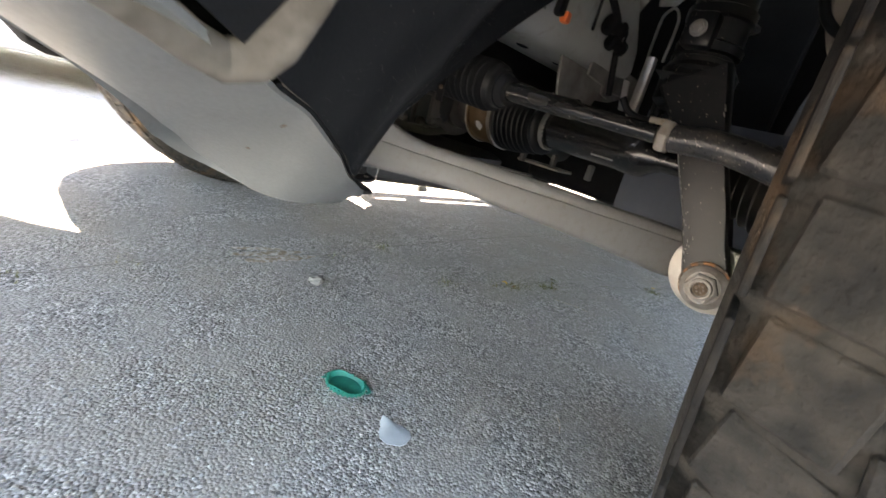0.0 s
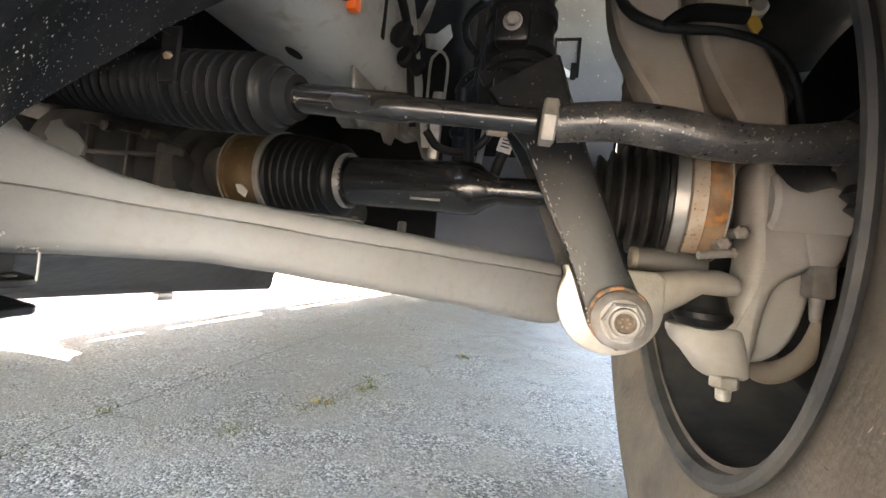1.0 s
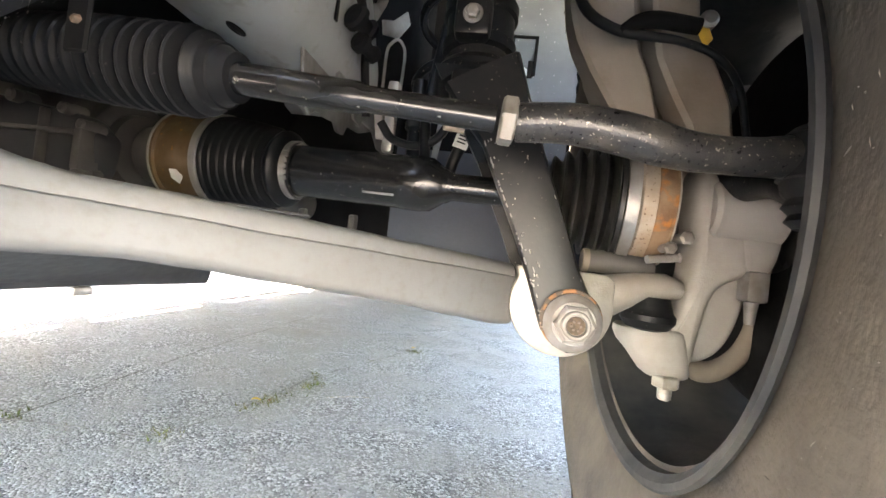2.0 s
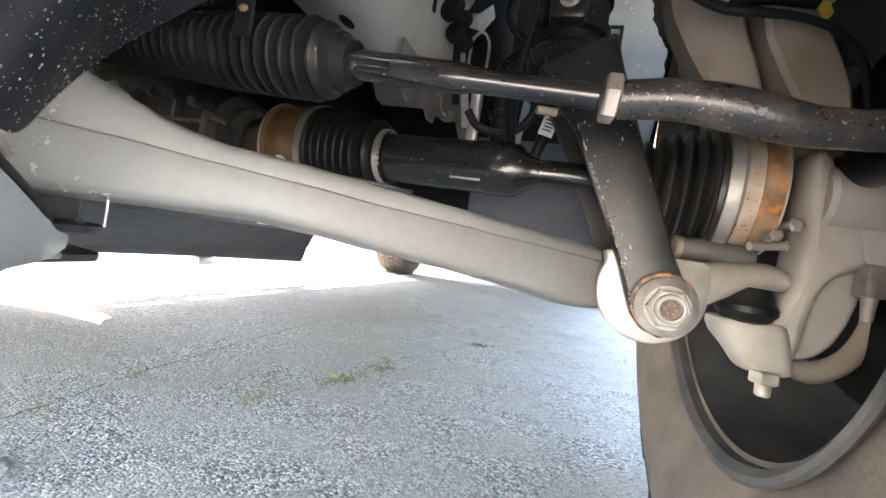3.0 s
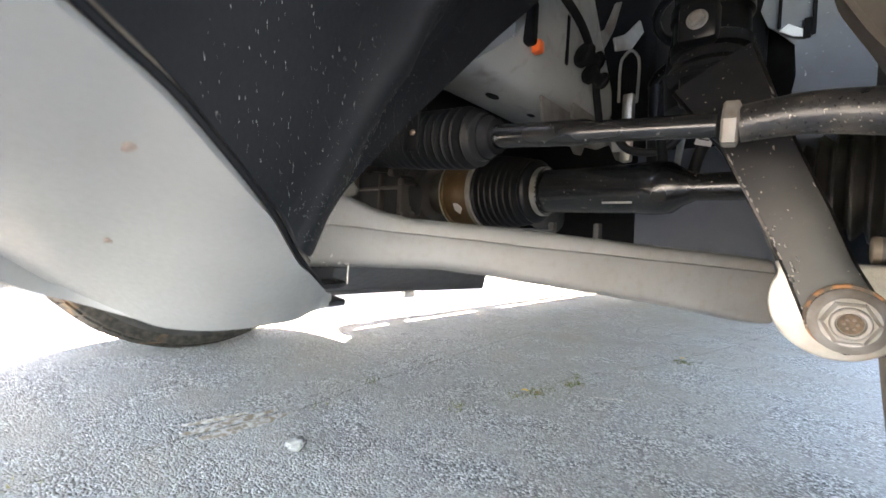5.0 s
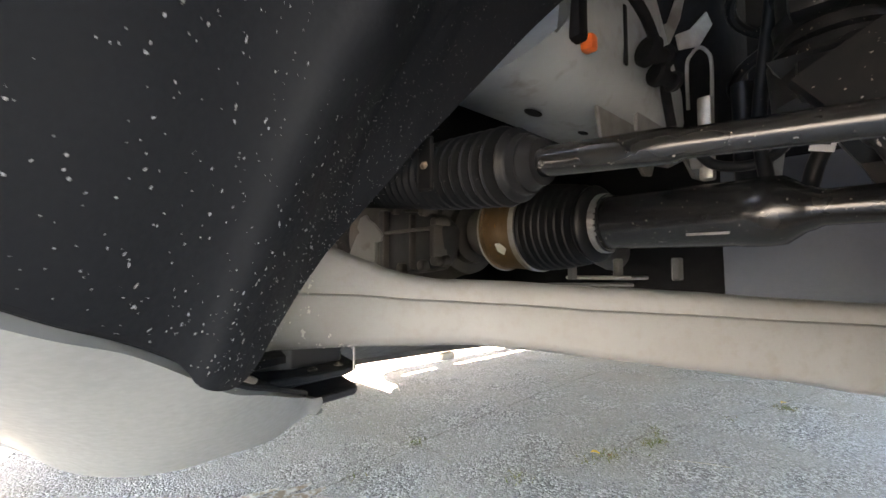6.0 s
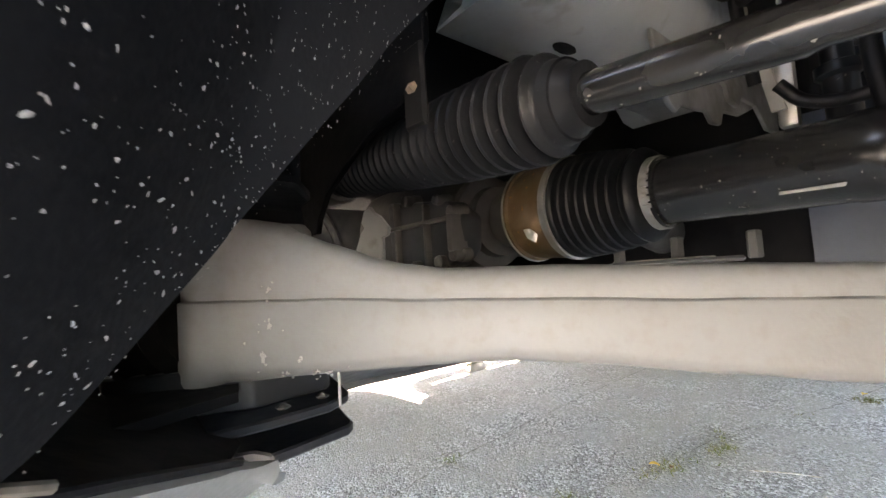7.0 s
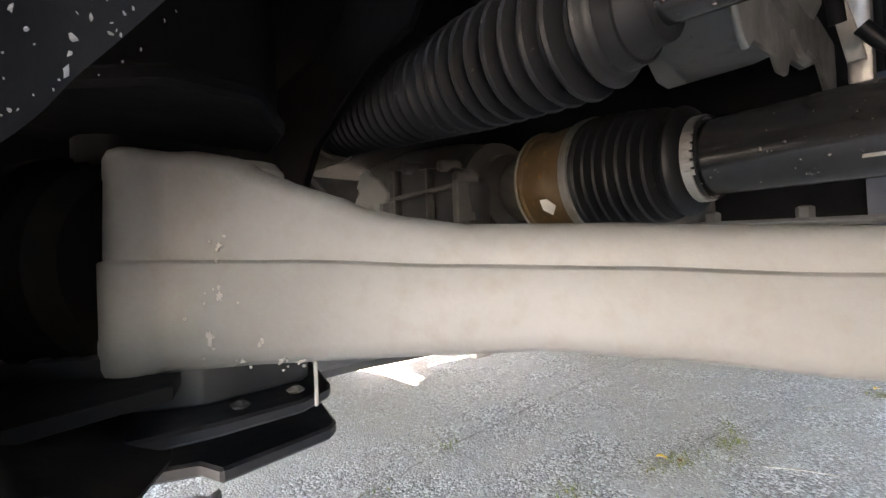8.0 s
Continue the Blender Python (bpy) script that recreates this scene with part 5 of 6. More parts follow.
            v.co -= out * v.co.dot(out) * 0.8
            v.co += Vector(p)
        part("rust_spot", bm, M_RUSTSPOT, panel, "small brown rust spot")
    # the same corner on the far side
    bm = B()
    sheet(bm, [[Vector((-1.31 - p.x, p.y, p.z)) for p in r[56:]] for r in corner_rows], 0.0035)
    sheet(bm, [[Vector((-1.31 - p.x, p.y, p.z)) for p in r] for r in skin_rows], 0.003)
    part("far_bumper_corner", bm, M_PANEL, panel)
    # black sheet added as the shade between the panel and the suspension
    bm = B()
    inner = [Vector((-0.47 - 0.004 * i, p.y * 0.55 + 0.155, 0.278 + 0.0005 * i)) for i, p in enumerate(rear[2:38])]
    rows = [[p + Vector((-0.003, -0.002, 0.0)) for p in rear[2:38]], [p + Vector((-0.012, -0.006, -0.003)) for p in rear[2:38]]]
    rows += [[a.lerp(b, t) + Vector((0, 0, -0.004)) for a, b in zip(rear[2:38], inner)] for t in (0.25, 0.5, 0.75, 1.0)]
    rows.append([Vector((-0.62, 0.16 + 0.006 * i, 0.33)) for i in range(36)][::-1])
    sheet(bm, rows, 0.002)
    part("panel_shade_sheet", bm, M_DARK, panel, "black sheet standing for the shade behind the bumper corner")
    # bumper beam over and ahead
    bm = B()
    box(bm, (-1.58, -0.52, 0.46), (0.30, -0.10, 0.86), 0.06, 4)
    part("bumper_beam", bm, M_PAINT, panel)
    # black box added ahead of the arm to close the bay and darken it
    bm = B()
    box(bm, (-1.20, 0.06, 0.335), (-0.435, 0.33, 1.0), 0.02, 2)
    part("front_closure", bm, M_DARK, panel)
    # black sheet added over the corner's lit inner side to keep it dark
    bm = B()
    prism(bm, [(-0.372, 0.312), (-0.42, 0.325), (-0.46, 0.325), (-0.52, 0.31), (-0.52, 0.20), (-0.40, 0.195), (-0.355, 0.265)], (0, 0, 0.290), (1, 0, 0), (0, 1, 0), 0.004)
    part("corner_shade_sheet", bm, M_DARK, panel)
    # unseen box behind the beam, added only to close the front
    bm = B()
    box(bm, (-1.25, -0.28, 0.52), (-0.36, 0.06, 0.60), 0.03, 3)
    part("front_baffle", bm, M_DARK, panel)


bumper()

LINER_EDGE = [(-0.225, 0.475, 0.57), (-0.235, 0.445, 0.535), (-0.245, 0.415, 0.50), (-0.256, 0.385, 0.467), (-0.266, 0.357, 0.434), (-0.2745, 0.3340, 0.4070), (-0.2795, 0.3240, 0.3940), (-0.2830, 0.3130, 0.3800), (-0.2870, 0.3030, 0.3670), (-0.2900, 0.2930, 0.3545), (-0.2910, 0.2860, 0.3460),
              (-0.2875, 0.2765, 0.3355), (-0.2802, 0.2652, 0.3234), (-0.2700, 0.2545, 0.3135), (-0.2600, 0.2455, 0.3105), (-0.2520, 0.2375, 0.3125), (-0.2490, 0.2315, 0.3185), (-0.2420, 0.2225, 0.3265), (-0.2290, 0.2065, 0.3345), (-0.2150, 0.1885, 0.3445), (-0.198, 0.1648, 0.3575), (-0.178, 0.1393, 0.3655), (-0.158, 0.1189, 0.3725), (-0.113, 0.074, 0.3865), (-0.083, 0.0455, 0.393), (0.022, -0.0395, 0.424)]


def arch_liner():
    edge = spline(LINER_EDGE, 5)
    up = Vector((0.37, 0.106, 0.92)).normalized()
    nrm = Vector((1, 1.073, -0.523)).normalized()
    rows = []
    for t in [k / 26 for k in range(27)]:
        h = 0.42 * t ** 1.2
        row = []
        for i, p in enumerate(edge):
            q = p + up * h + nrm * (0.10 * t * t + 0.0012 * math.sin(i * 0.35) * t)
            q += nrm * (0.003 * math.exp(-((h - 0.10) / 0.012) ** 2) if 40 < i < 90 else 0)
            row.append(q)
        rows.append(row)
    bm = B()
    sheet(bm, rows, 0.003)
    liner = part("wheel_arch_liner", bm, M_LINER, truck, "black plastic wheel arch liner speckled with dried mud", sharp=60)
    # mud specks thrown on its face
    rng = random.Random(21)
    verts, faces = [], []
    a, b = up, nrm.cross(up).normalized()
    for k in range(5600):
        i = rng.randrange(8, 100)
        t = rng.random() ** 1.05
        h = 0.42 * t ** 1.2
        p = edge[i] + (edge[i + 1] - edge[i]) * rng.random() + up * h + nrm * (0.10 * t * t + 0.0045)
        s = 0.00013 + 0.00030 * rng.random() ** 3.0
        n0 = len(verts)
        lng = rng.uniform(0.9, 2.2)
        verts.append(p + nrm * s * 0.35)
        turn = rng.uniform(0, 3.14)
        for j in range(6):
            ang = math.pi * j / 3 + rng.uniform(-0.4, 0.4)
            ca, sb = math.cos(ang) * s * lng * rng.uniform(0.5, 1.3), math.sin(ang) * s * rng.uniform(0.5, 1.3)
            verts.append(p + a * (ca * math.cos(turn) - sb * math.sin(turn)) + b * (ca * math.sin(turn) + sb * math.cos(turn)))
        for j in range(6):
            faces.append((n0, n0 + 1 + j, n0 + 1 + (j + 1) % 6))
    me = bpy.data.meshes.new("mud_specks")
    me.from_pydata(verts, [], faces)
    me.materials.append(M_SPECK)
    ob = new("mud_specks", me)
    ob.parent = liner
    tagged(ob, "pale dried mud specks", kind="stuff")
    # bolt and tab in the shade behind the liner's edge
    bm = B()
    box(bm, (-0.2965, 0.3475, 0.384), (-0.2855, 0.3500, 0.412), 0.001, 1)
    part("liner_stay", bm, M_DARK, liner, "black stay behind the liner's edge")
    bm = B()
    hexagon(bm, (-0.2908, 0.3480, 0.3967), (0.3, -0.9, 0.2), 0.0042, 0.0028)
    part("liner_bolt", bm, M_RUSTDARK, liner, "rusty fixing bolt")


arch_liner()


def frame_rail():
    bm = B()
    secs = []
    ring = [(-0.375, 0.487), (-0.365, 0.4775), (-0.315, 0.4765), (-0.296, 0.480), (-0.284, 0.489), (-0.277, 0.503), (-0.2745, 0.53), (-0.2745, 0.70), (-0.42, 0.70), (-0.42, 0.56), (-0.385, 0.52)]
    for k in range(15):
        y = 0.425 + 0.0285 * k
        secs.append([Vector((x - 0.02 * (y > 0.7) * (y - 0.7) / 0.1, y + (0.10 * (z - 0.478) / 0.1 if k == 0 else 0.0), z)) for x, z in ring])
    for sec in secs:
        for q in sec:
            q.y = min(q.y, 0.715 - 0.85 * max(0.0, q.z - 0.51))
    loft(bm, secs)
    rail = part("frame_rail", bm, M_RAIL, truck, "light grey painted front frame rail with punched holes", sharp=45)
    # black discs set proud of the rail as the shade inside its holes
    for (x, y, z), u, v, w, h in (((-0.332, 0.505, 0.4768), (0, 1, 0), (1, 0, 0), 0.011, 0.0045), ((-0.33, 0.585, 0.4775), (0, 1, 0), (1, 0, 0), 0.008, 0.0035)):
        bm = B()
        lathe(bm, (x, y, z + 0.001), (0, 0, -1), [(0, 0), (0, 1.0), (0.0016, 1.0), (0.0020, 0.92), (0.0020, 0)], 24)
        for q in bm.verts:
            q.co.x = x + (q.co.x - x) * h * 1.1
            q.co.y = y + (q.co.y - y) * w
        part("hole", bm, M_DARK, rail)
    # black bars laid on in the same way for the dark of the slots
    for y, z, h in ((0.555, 0.54, 0.026), (0.645, 0.53, 0.011)):
        bm = B()
        box(bm, (-0.2756, y - 0.003, z - h), (-0.2732, y + 0.003, z + h), 0.001, 1)
        part("slot", bm, M_DARK, rail)
    # lower flange with a ragged cut-out
    bm = B()
    prism(bm, [(0.0, 0.0), (0.05, -0.003), (0.055, -0.014), (0.075, -0.016), (0.085, -0.006), (0.13, -0.004), (0.16, -0.02), (0.2, -0.018), (0.2, 0.03), (0.0, 0.03)], (-0.288, 0.60, 0.472), (0, 1, 0), (0, 0, 1), 0.004, 0.0008, 1)
    part("flange", bm, M_RAILDARK, rail)
    bm = B()
    prism(bm, [(0, 0), (0.035, 0.012), (0.06, 0.045), (0.05, 0.06), (0.02, 0.03), (-0.005, 0.018)], (-0.30, 0.765, 0.612), (0.35, 0.94, 0), (0, 0, 1), 0.004, 0.001, 1)
    part("bright_tab", bm, M_BAND, rail, "bright metal tab")
    bm = B()
    prism(bm, [(0, 0), (0.020, 0.006), (0.036, 0.040), (0.045, 0.075), (0.036, 0.072), (0.022, 0.036), (0.0, 0.022)], (-0.294, 0.655, 0.565), (0.55, 0.83, 0), (0, 0, 1), 0.004, 0.001, 1)
    part("tab", bm, M_RAILDARK, rail)
    # skirt that hangs below the rail behind the tie rod, with a notch
    bm = B()
    prism(bm, [(0.530, 0.478), (0.536, 0.452), (0.546, 0.434), (0.556, 0.429), (0.566, 0.436), (0.590, 0.438), (0.612, 0.441), (0.622, 0.434), (0.640, 0.436), (0.648, 0.448), (0.690, 0.453), (0.733, 0.468), (0.752, 0.478)], (-0.291, 0, 0), (0, 1, 0), (0, 0, 1), 0.0035, 0.001, 1)
    part("skirt", bm, M_RAILDARK, rail, "grey lower skirt of the rail with a ragged edge", sharp=40)
    # black upright added behind as a dark backdrop, closing the bay to light
    bm = B()
    box(bm, (-0.48, 0.83, 0.30), (-0.262, 0.95, 0.95), 0.015, 3)
    part("bay_closure", bm, M_DARK, rail)
    return rail


rail = frame_rail()


def harness():
    bm = B()
    tube(bm, [(-0.285, 0.47, 0.60), (-0.262, 0.50, 0.565), (-0.255, 0.545, 0.545), (-0.262, 0.60, 0.525), (-0.264, 0.615, 0.50), (-0.262, 0.63, 0.455)], 0.0042, 12, 6)
    wire = part("wiring_harness", bm, M_DARK, truck, "black wiring harness clipped to the frame rail")
    bm = B()
    box(bm, (-0.2765, 0.482, 0.500), (-0.2665, 0.492, 0.512), 0.0025, 2)
    part("orange_plug", bm, M_ORANGE, wire, "orange connector lock")
    bm = B()
    box(bm, (-0.284, 0.468, 0.504), (-0.268, 0.482, 0.545), 0.004, 2)
    part("plug_body", bm, M_DARK, wire)
    for c, r in (((-0.258, 0.578, 0.528), 0.013), ((-0.256, 0.592, 0.512), 0.0105)):
        bm = B()
        lathe(bm, Vector(c) - Vector((0.006, 0.012, 0)), (0.4, 0.9, -0.2), [(0, 0), (0, r * 0.8), (0.003, r), (0.008, r), (0.01, r * 0.6), (0.02, r * 0.6), (0.022, r * 0.9), (0.026, r * 0.8), (0.026, 0)], 20)
        part("connector", bm, M_DARK, wire)
    bm = B()
    tube(bm, [(-0.255, 0.66, 0.46), (-0.24, 0.665, 0.443), (-0.21, 0.665, 0.438), (-0.185, 0.66, 0.452), (-0.17, 0.65, 0.49), (-0.175, 0.64, 0.56)], 0.0048, 12, 6)
    part("brake_hose", bm, M_RUBBER, wire)
    bm = B()
    tube(bm, [(-0.166, 0.69, 0.475), (-0.163, 0.689, 0.456), (-0.172, 0.69, 0.43), (-0.18, 0.70, 0.40)], 0.0068, 12, 5)
    part("tagged_hose", bm, M_RUBBER, wire)
    bm = B()
    prism(bm, [(-0.0085, -0.0125), (0.0085, -0.0125), (0.0085, 0.0125), (-0.0085, 0.0125)], (-0.163, 0.683, 0.456), (0.95, 0.05, -0.25), (0.25, 0, 0.95), 0.001, 0.0003, 1)
    part("paper_tag", bm, M_WHITE, wire, "white paper tag with grey print")
    bm = B()
    for k in range(4):
        prism(bm, [(-0.005, -0.0008), (0.005, -0.0008), (0.005, 0.0008), (-0.005, 0.0008)], Vector((-0.163, 0.6818, 0.456)) + Vector((0.25, 0, 0.95)) * (0.006 - 0.004 * k), (0.95, 0.05, -0.25), (0.25, 0, 0.95), 0.0003)
    part("tag_print", bm, M_INK, wire)
    bm = B()
    tube(bm, [(-0.298, 0.79, 0.545), (-0.298, 0.79, 0.60), (-0.292, 0.79, 0.614), (-0.284, 0.79, 0.619), (-0.276, 0.79, 0.612), (-0.271, 0.79, 0.595), (-0.272, 0.79, 0.54)], 0.0021, 8, 6)
    part("wire_clip", bm, M_BAND, wire, "bent bright steel spring clip")
    bm = B()
    box(bm, (-0.268, 0.715, 0.44), (-0.254, 0.728, 0.53), 0.003, 2)
    part("clip_stem", bm, M_BAND, wire)
    bm = B()
    lathe(bm, (-0.228, 0.74, 0.40), (-0.02, 0, 1), [(0, 0), (0, 0.012), (0.012, 0.013), (0.014, 0.017), (0.022, 0.017), (0.024, 0.012), (0.075, 0.012), (0.078, 0.016), (0.086, 0.016), (0.088, 0.011), (0.14, 0.011), (0.14, 0)], 24)
    part("stabiliser_link", bm, M_BLACK, wire, "black stabiliser link")
    bm = B()
    prism(bm, [(-0.004, 0), (0.003, 0), (0.020, 0.13), (0.008, 0.13)], (-0.212, 0.775, 0.42), (1, 0, 0), (0, 0, 1), 0.003, 0.0006, 1)
    part("strip", bm, M_RAIL, wire, "pale grey metal strip")
    bm = B()
    prism(bm, [(-0.006, 0), (0.004, 0), (-0.004, 0.04), (-0.013, 0.042)], (-0.258, 0.68, 0.445), (1, 0, 0), (0, 0, 1), 0.003, 0.0006, 1)
    part("strip", bm, M_BAND, wire, "bright metal strip")
    bm = B()
    tube(bm, [(-0.20, 0.66, 0.42), (-0.205, 0.665, 0.47), (-0.2, 0.67, 0.53), (-0.19, 0.67, 0.6)], 0.006, 12, 5)
    part("hose", bm, M_RUBBER, wire)


harness()


def sensor_cable():
    bm = B()
    tube(bm, [(-0.075, 0.585, 0.60), (-0.06, 0.575, 0.55), (-0.034, 0.567, 0.527), (-0.006, 0.566, 0.522), (0.02, 0.566, 0.519), (0.05, 0.568, 0.509), (0.075, 0.58, 0.49), (0.095, 0.60, 0.455)], [0.0046, 0.0046, 0.0044, 0.0040, 0.0034, 0.0032, 0.0032, 0.0032], 12, 6)
    c = part("sensor_cable", bm, M_RUBBER, truck, "thin black wheel speed sensor cable")
    bm = B()
    tube(bm, [(-0.030, 0.566, 0.524), (-0.016, 0.566, 0.533), (0.0, 0.566, 0.536), (0.034, 0.568, 0.533)], [0.004, 0.0066, 0.0070, 0.0066], 12, 4)
    part("cable_bracket", bm, M_DARK, c)
    bm = B()
    lathe(bm, (0.043, 0.582, 0.543), (0, -1, 0), [(0, 0), (0, 0.0075), (0.01, 0.0075), (0.012, 0.005), (0.012, 0)], 20)
    part("clip_bolt", bm, M_NUT, c)
    bm = B()
    prism(bm, [(-0.006, 0.004), (0.003, 0.006), (0.008, -0.006), (0.003, -0.014), (-0.002, -0.006)], (0.04, 0.576, 0.533), (1, 0, 0), (0, 0, 1), 0.002, 0.0005, 1)
    part("paint_mark", bm, M_YELLOW, c, "yellow inspection paint mark")


sensor_cable()


def rear_liner():
    bm = B()
    rng = random.Random(17)
    right = [(0.000, 0.40), (0.001, 0.50), (0.003, 0.60), (0.006, 0.66), (0.005, 0.728), (-0.012, 0.755), (-0.026, 0.785), (-0.034, 0.83), (-0.041, 0.88), (-0.05, 1.0), (-0.05, 1.1)]
    jag = []
    for (x0, z0), (x1, z1) in zip(right, right[1:]):
        for k in range(5):
            jag.append((x0 + (x1 - x0) * k / 5 + rng.uniform(-0.0022, 0.0022), z0 + (z1 - z0) * k / 5))
    left = [(-0.05, 1.1), (-0.09, 0.95), (-0.101, 0.879), (-0.131, 0.845), (-0.151, 0.751), (-0.140, 0.722), (-0.118, 0.700), (-0.102, 0.682), (-0.098, 0.63), (-0.11, 0.55), (-0.12, 0.40)]
    prism(bm, jag + left, (0, 1.052, 0), (1, 0, 0), (0, 0, 1), 0.004)
    lin = part("rear_arch_liner", bm, M_REARLINER, truck, "light grey rear wheel arch panel with mud specks", smooth=False)
    # black sheet added to stand for the dark gaps round the panel
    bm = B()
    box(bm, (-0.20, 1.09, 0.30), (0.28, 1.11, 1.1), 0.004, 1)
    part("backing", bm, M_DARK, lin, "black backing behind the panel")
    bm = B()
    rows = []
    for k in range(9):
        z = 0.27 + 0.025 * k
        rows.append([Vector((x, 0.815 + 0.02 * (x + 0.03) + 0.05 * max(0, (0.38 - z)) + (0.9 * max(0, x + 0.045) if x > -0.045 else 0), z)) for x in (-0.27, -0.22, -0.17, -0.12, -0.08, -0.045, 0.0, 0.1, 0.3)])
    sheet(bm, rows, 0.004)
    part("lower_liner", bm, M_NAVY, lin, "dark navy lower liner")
    # black wall added where the bay left of the panel lies in shade
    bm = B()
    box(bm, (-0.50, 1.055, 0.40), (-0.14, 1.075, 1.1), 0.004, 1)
    part("bay_shade_wall", bm, M_DARK, lin, "black wall standing for the shade of the bay")
    bm = B()
    rows = []
    for k in range(9):
        z = 0.40 + 0.09 * k
        rows.append([Vector((x, 1.06 + 0.25 * (x - 0.03), z)) for x in (0.03, 0.1, 0.2, 0.3)])
    sheet(bm, rows, 0.004)
    part("outer_liner", bm, M_NAVY, lin, "dark navy outer liner")
    bm = B()
    prism(bm, [(0.186, 0.560), (0.193, 0.577), (0.197, 0.574), (0.204, 0.508), (0.199, 0.507), (0.194, 0.548)], (0, 0.722, 0), (1, 0, 0), (0, 0, 1), 0.002, 0.0005, 1)
    part("edge_strip", bm, M_REARLINER, lin, "thin pale upright strip")
    bm = B()
    prism(bm, [(0.110, 0.66), (0.186, 0.655), (0.205, 0.605), (0.215, 0.50), (0.165, 0.495), (0.125, 0.60)], (0, 0.745, 0), (1, 0, 0), (0, 0, 1), 0.008, 0.002, 2)
    part("brake_shield", bm, M_CASE, lin, "dull dark shield plate")
    # recess drawn flat: black bars on the panel stand for its shadow gap
    bm = B()
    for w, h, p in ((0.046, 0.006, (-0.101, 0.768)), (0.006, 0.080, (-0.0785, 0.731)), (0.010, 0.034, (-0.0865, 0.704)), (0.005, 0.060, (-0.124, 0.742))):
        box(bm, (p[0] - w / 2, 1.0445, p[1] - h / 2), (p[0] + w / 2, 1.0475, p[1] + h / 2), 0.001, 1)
    part("pocket", bm, M_DARK, lin, "black bars painted as the shadow gap of a square pocket")
    bm = B()
    prism(bm, [(-0.124, 0.706), (-0.112, 0.716), (-0.092, 0.702), (-0.092, 0.690), (-0.104, 0.692)], (0, 1.0440, 0), (1, 0, 0), (0, 0, 1), 0.003, 0.0008, 1)
    part("pocket_lip", bm, M_WHITE, lin, "pale bright lip of the pocket")


rear_liner()


def skid_plate():
    top = [(-0.395, 0.36), (-0.408, 0.45), (-0.420, 0.57), (-0.444, 0.69), (-0.57, 0.82), (-0.655, 0.85)]
    low = [(-0.50, 0.40), (-0.503, 0.445), (-0.494, 0.565), (-0.466, 0.70), (-0.58, 0.805), (-0.655, 0.83)]
    def ring(pts, z, front):
        return [Vector((x, y, z)) for x, y in pts + [(-1.31 - x, y) for x, y in reversed(pts[:-1])]] + [Vector((-1.31 - pts[0][0], front, z)), Vector((pts[0][0], front, z))]
    mid = [(0.35 * a[0] + 0.65 * b[0], 0.35 * a[1] + 0.65 * b[1]) for a, b in zip(top, low)]
    bm = B()
    loft(bm, [ring(low, 0.250, 0.37), ring([(x + 0.003, y) for x, y in low], 0.256, 0.36), ring(mid, 0.268, 0.35), ring(top, 0.292, 0.34), ring(top, 0.322, 0.33)])
    plate = part("skid_plate", bm, M_SKID, truck, "black steel skid plate under the engine", sharp=25)
    bm = B()
    prism(bm, [(-0.395, 0.24), (-0.3886, 0.3086), (-0.3841, 0.3204), (-0.3738, 0.3246), (-0.3809, 0.3647), (-0.3861, 0.3695), (-0.4242, 0.3785), (-0.53, 0.36), (-0.53, 0.24)], (0, 0, 0.2601), (1, 0, 0), (0, 1, 0), 0.005, 0.001, 1)
    part("mount_plate", bm, M_PLATE, plate)
    bm = B()
    prism(bm, [(-0.45, 0.24), (-0.4302, 0.3031), (-0.4063, 0.3226), (-0.4105, 0.3615), (-0.4152, 0.3659), (-0.4499, 0.3818), (-0.53, 0.36), (-0.53, 0.24)], (0, 0, 0.2655), (1, 0, 0), (0, 1, 0), 0.011, 0.001, 1)
    part("mount_plate", bm, M_PLATE, plate)
    bm = B()
    prism(bm, [(-0.372, 0.27), (-0.3676, 0.3233), (-0.3695, 0.350), (-0.3774, 0.3626), (-0.3829, 0.366), (-0.4503, 0.3833), (-0.53, 0.36), (-0.53, 0.27)], (0, 0, 0.2770), (1, 0, 0), (0, 1, 0), 0.0045, 0.001, 1)
    part("mount_plate", bm, M_PLATE, plate)
    bm = B()
    prism(bm, [(-0.42, 0.27), (-0.3968, 0.3033), (-0.3869, 0.3224), (-0.3921, 0.359), (-0.3977, 0.3634), (-0.4484, 0.372), (-0.53, 0.36), (-0.53, 0.27)], (0, 0, 0.2817), (1, 0, 0), (0, 1, 0), 0.019, 0.001, 1)
    part("mount_plate", bm, M_PLATE, plate)
    for x, y in ((-0.3805, 0.3512), (-0.3779, 0.3316)):
        bm = B()
        hexagon(bm, (x, y, 0.2810), (0, 0, 1), 0.006, 0.003)
        part("plate_screw", bm, M_CASE, plate)
    bm = B()
    prism(bm, [(-0.028, -0.011), (0.028, -0.011), (0.028, 0.011), (-0.028, 0.011)], (-0.4165, 0.562, 0.3055), (-0.105, 0.994, 0), (0, 0, 1), 0.001)
    part("part_label", bm, M_WHITE, plate, "white printed part label")
    bm = B()
    for i in range(4):
        prism(bm, [(-0.005, -0.001), (0.005, -0.001), (0.005, 0.001), (-0.005, 0.001)], (-0.4134, 0.543, 0.299 + 0.0042 * i), (-0.105, 0.994, 0), (0, 0, 1), 0.0003)
    part("label_print", bm, M_INK, plate)
    bm = B()
    box(bm, (-0.3605, 0.3495, 0.2815), (-0.3593, 0.3507, 0.302), 0.0004, 1)
    part("edge_tab", bm, M_BAND, plate, "thin bare metal edge tab")
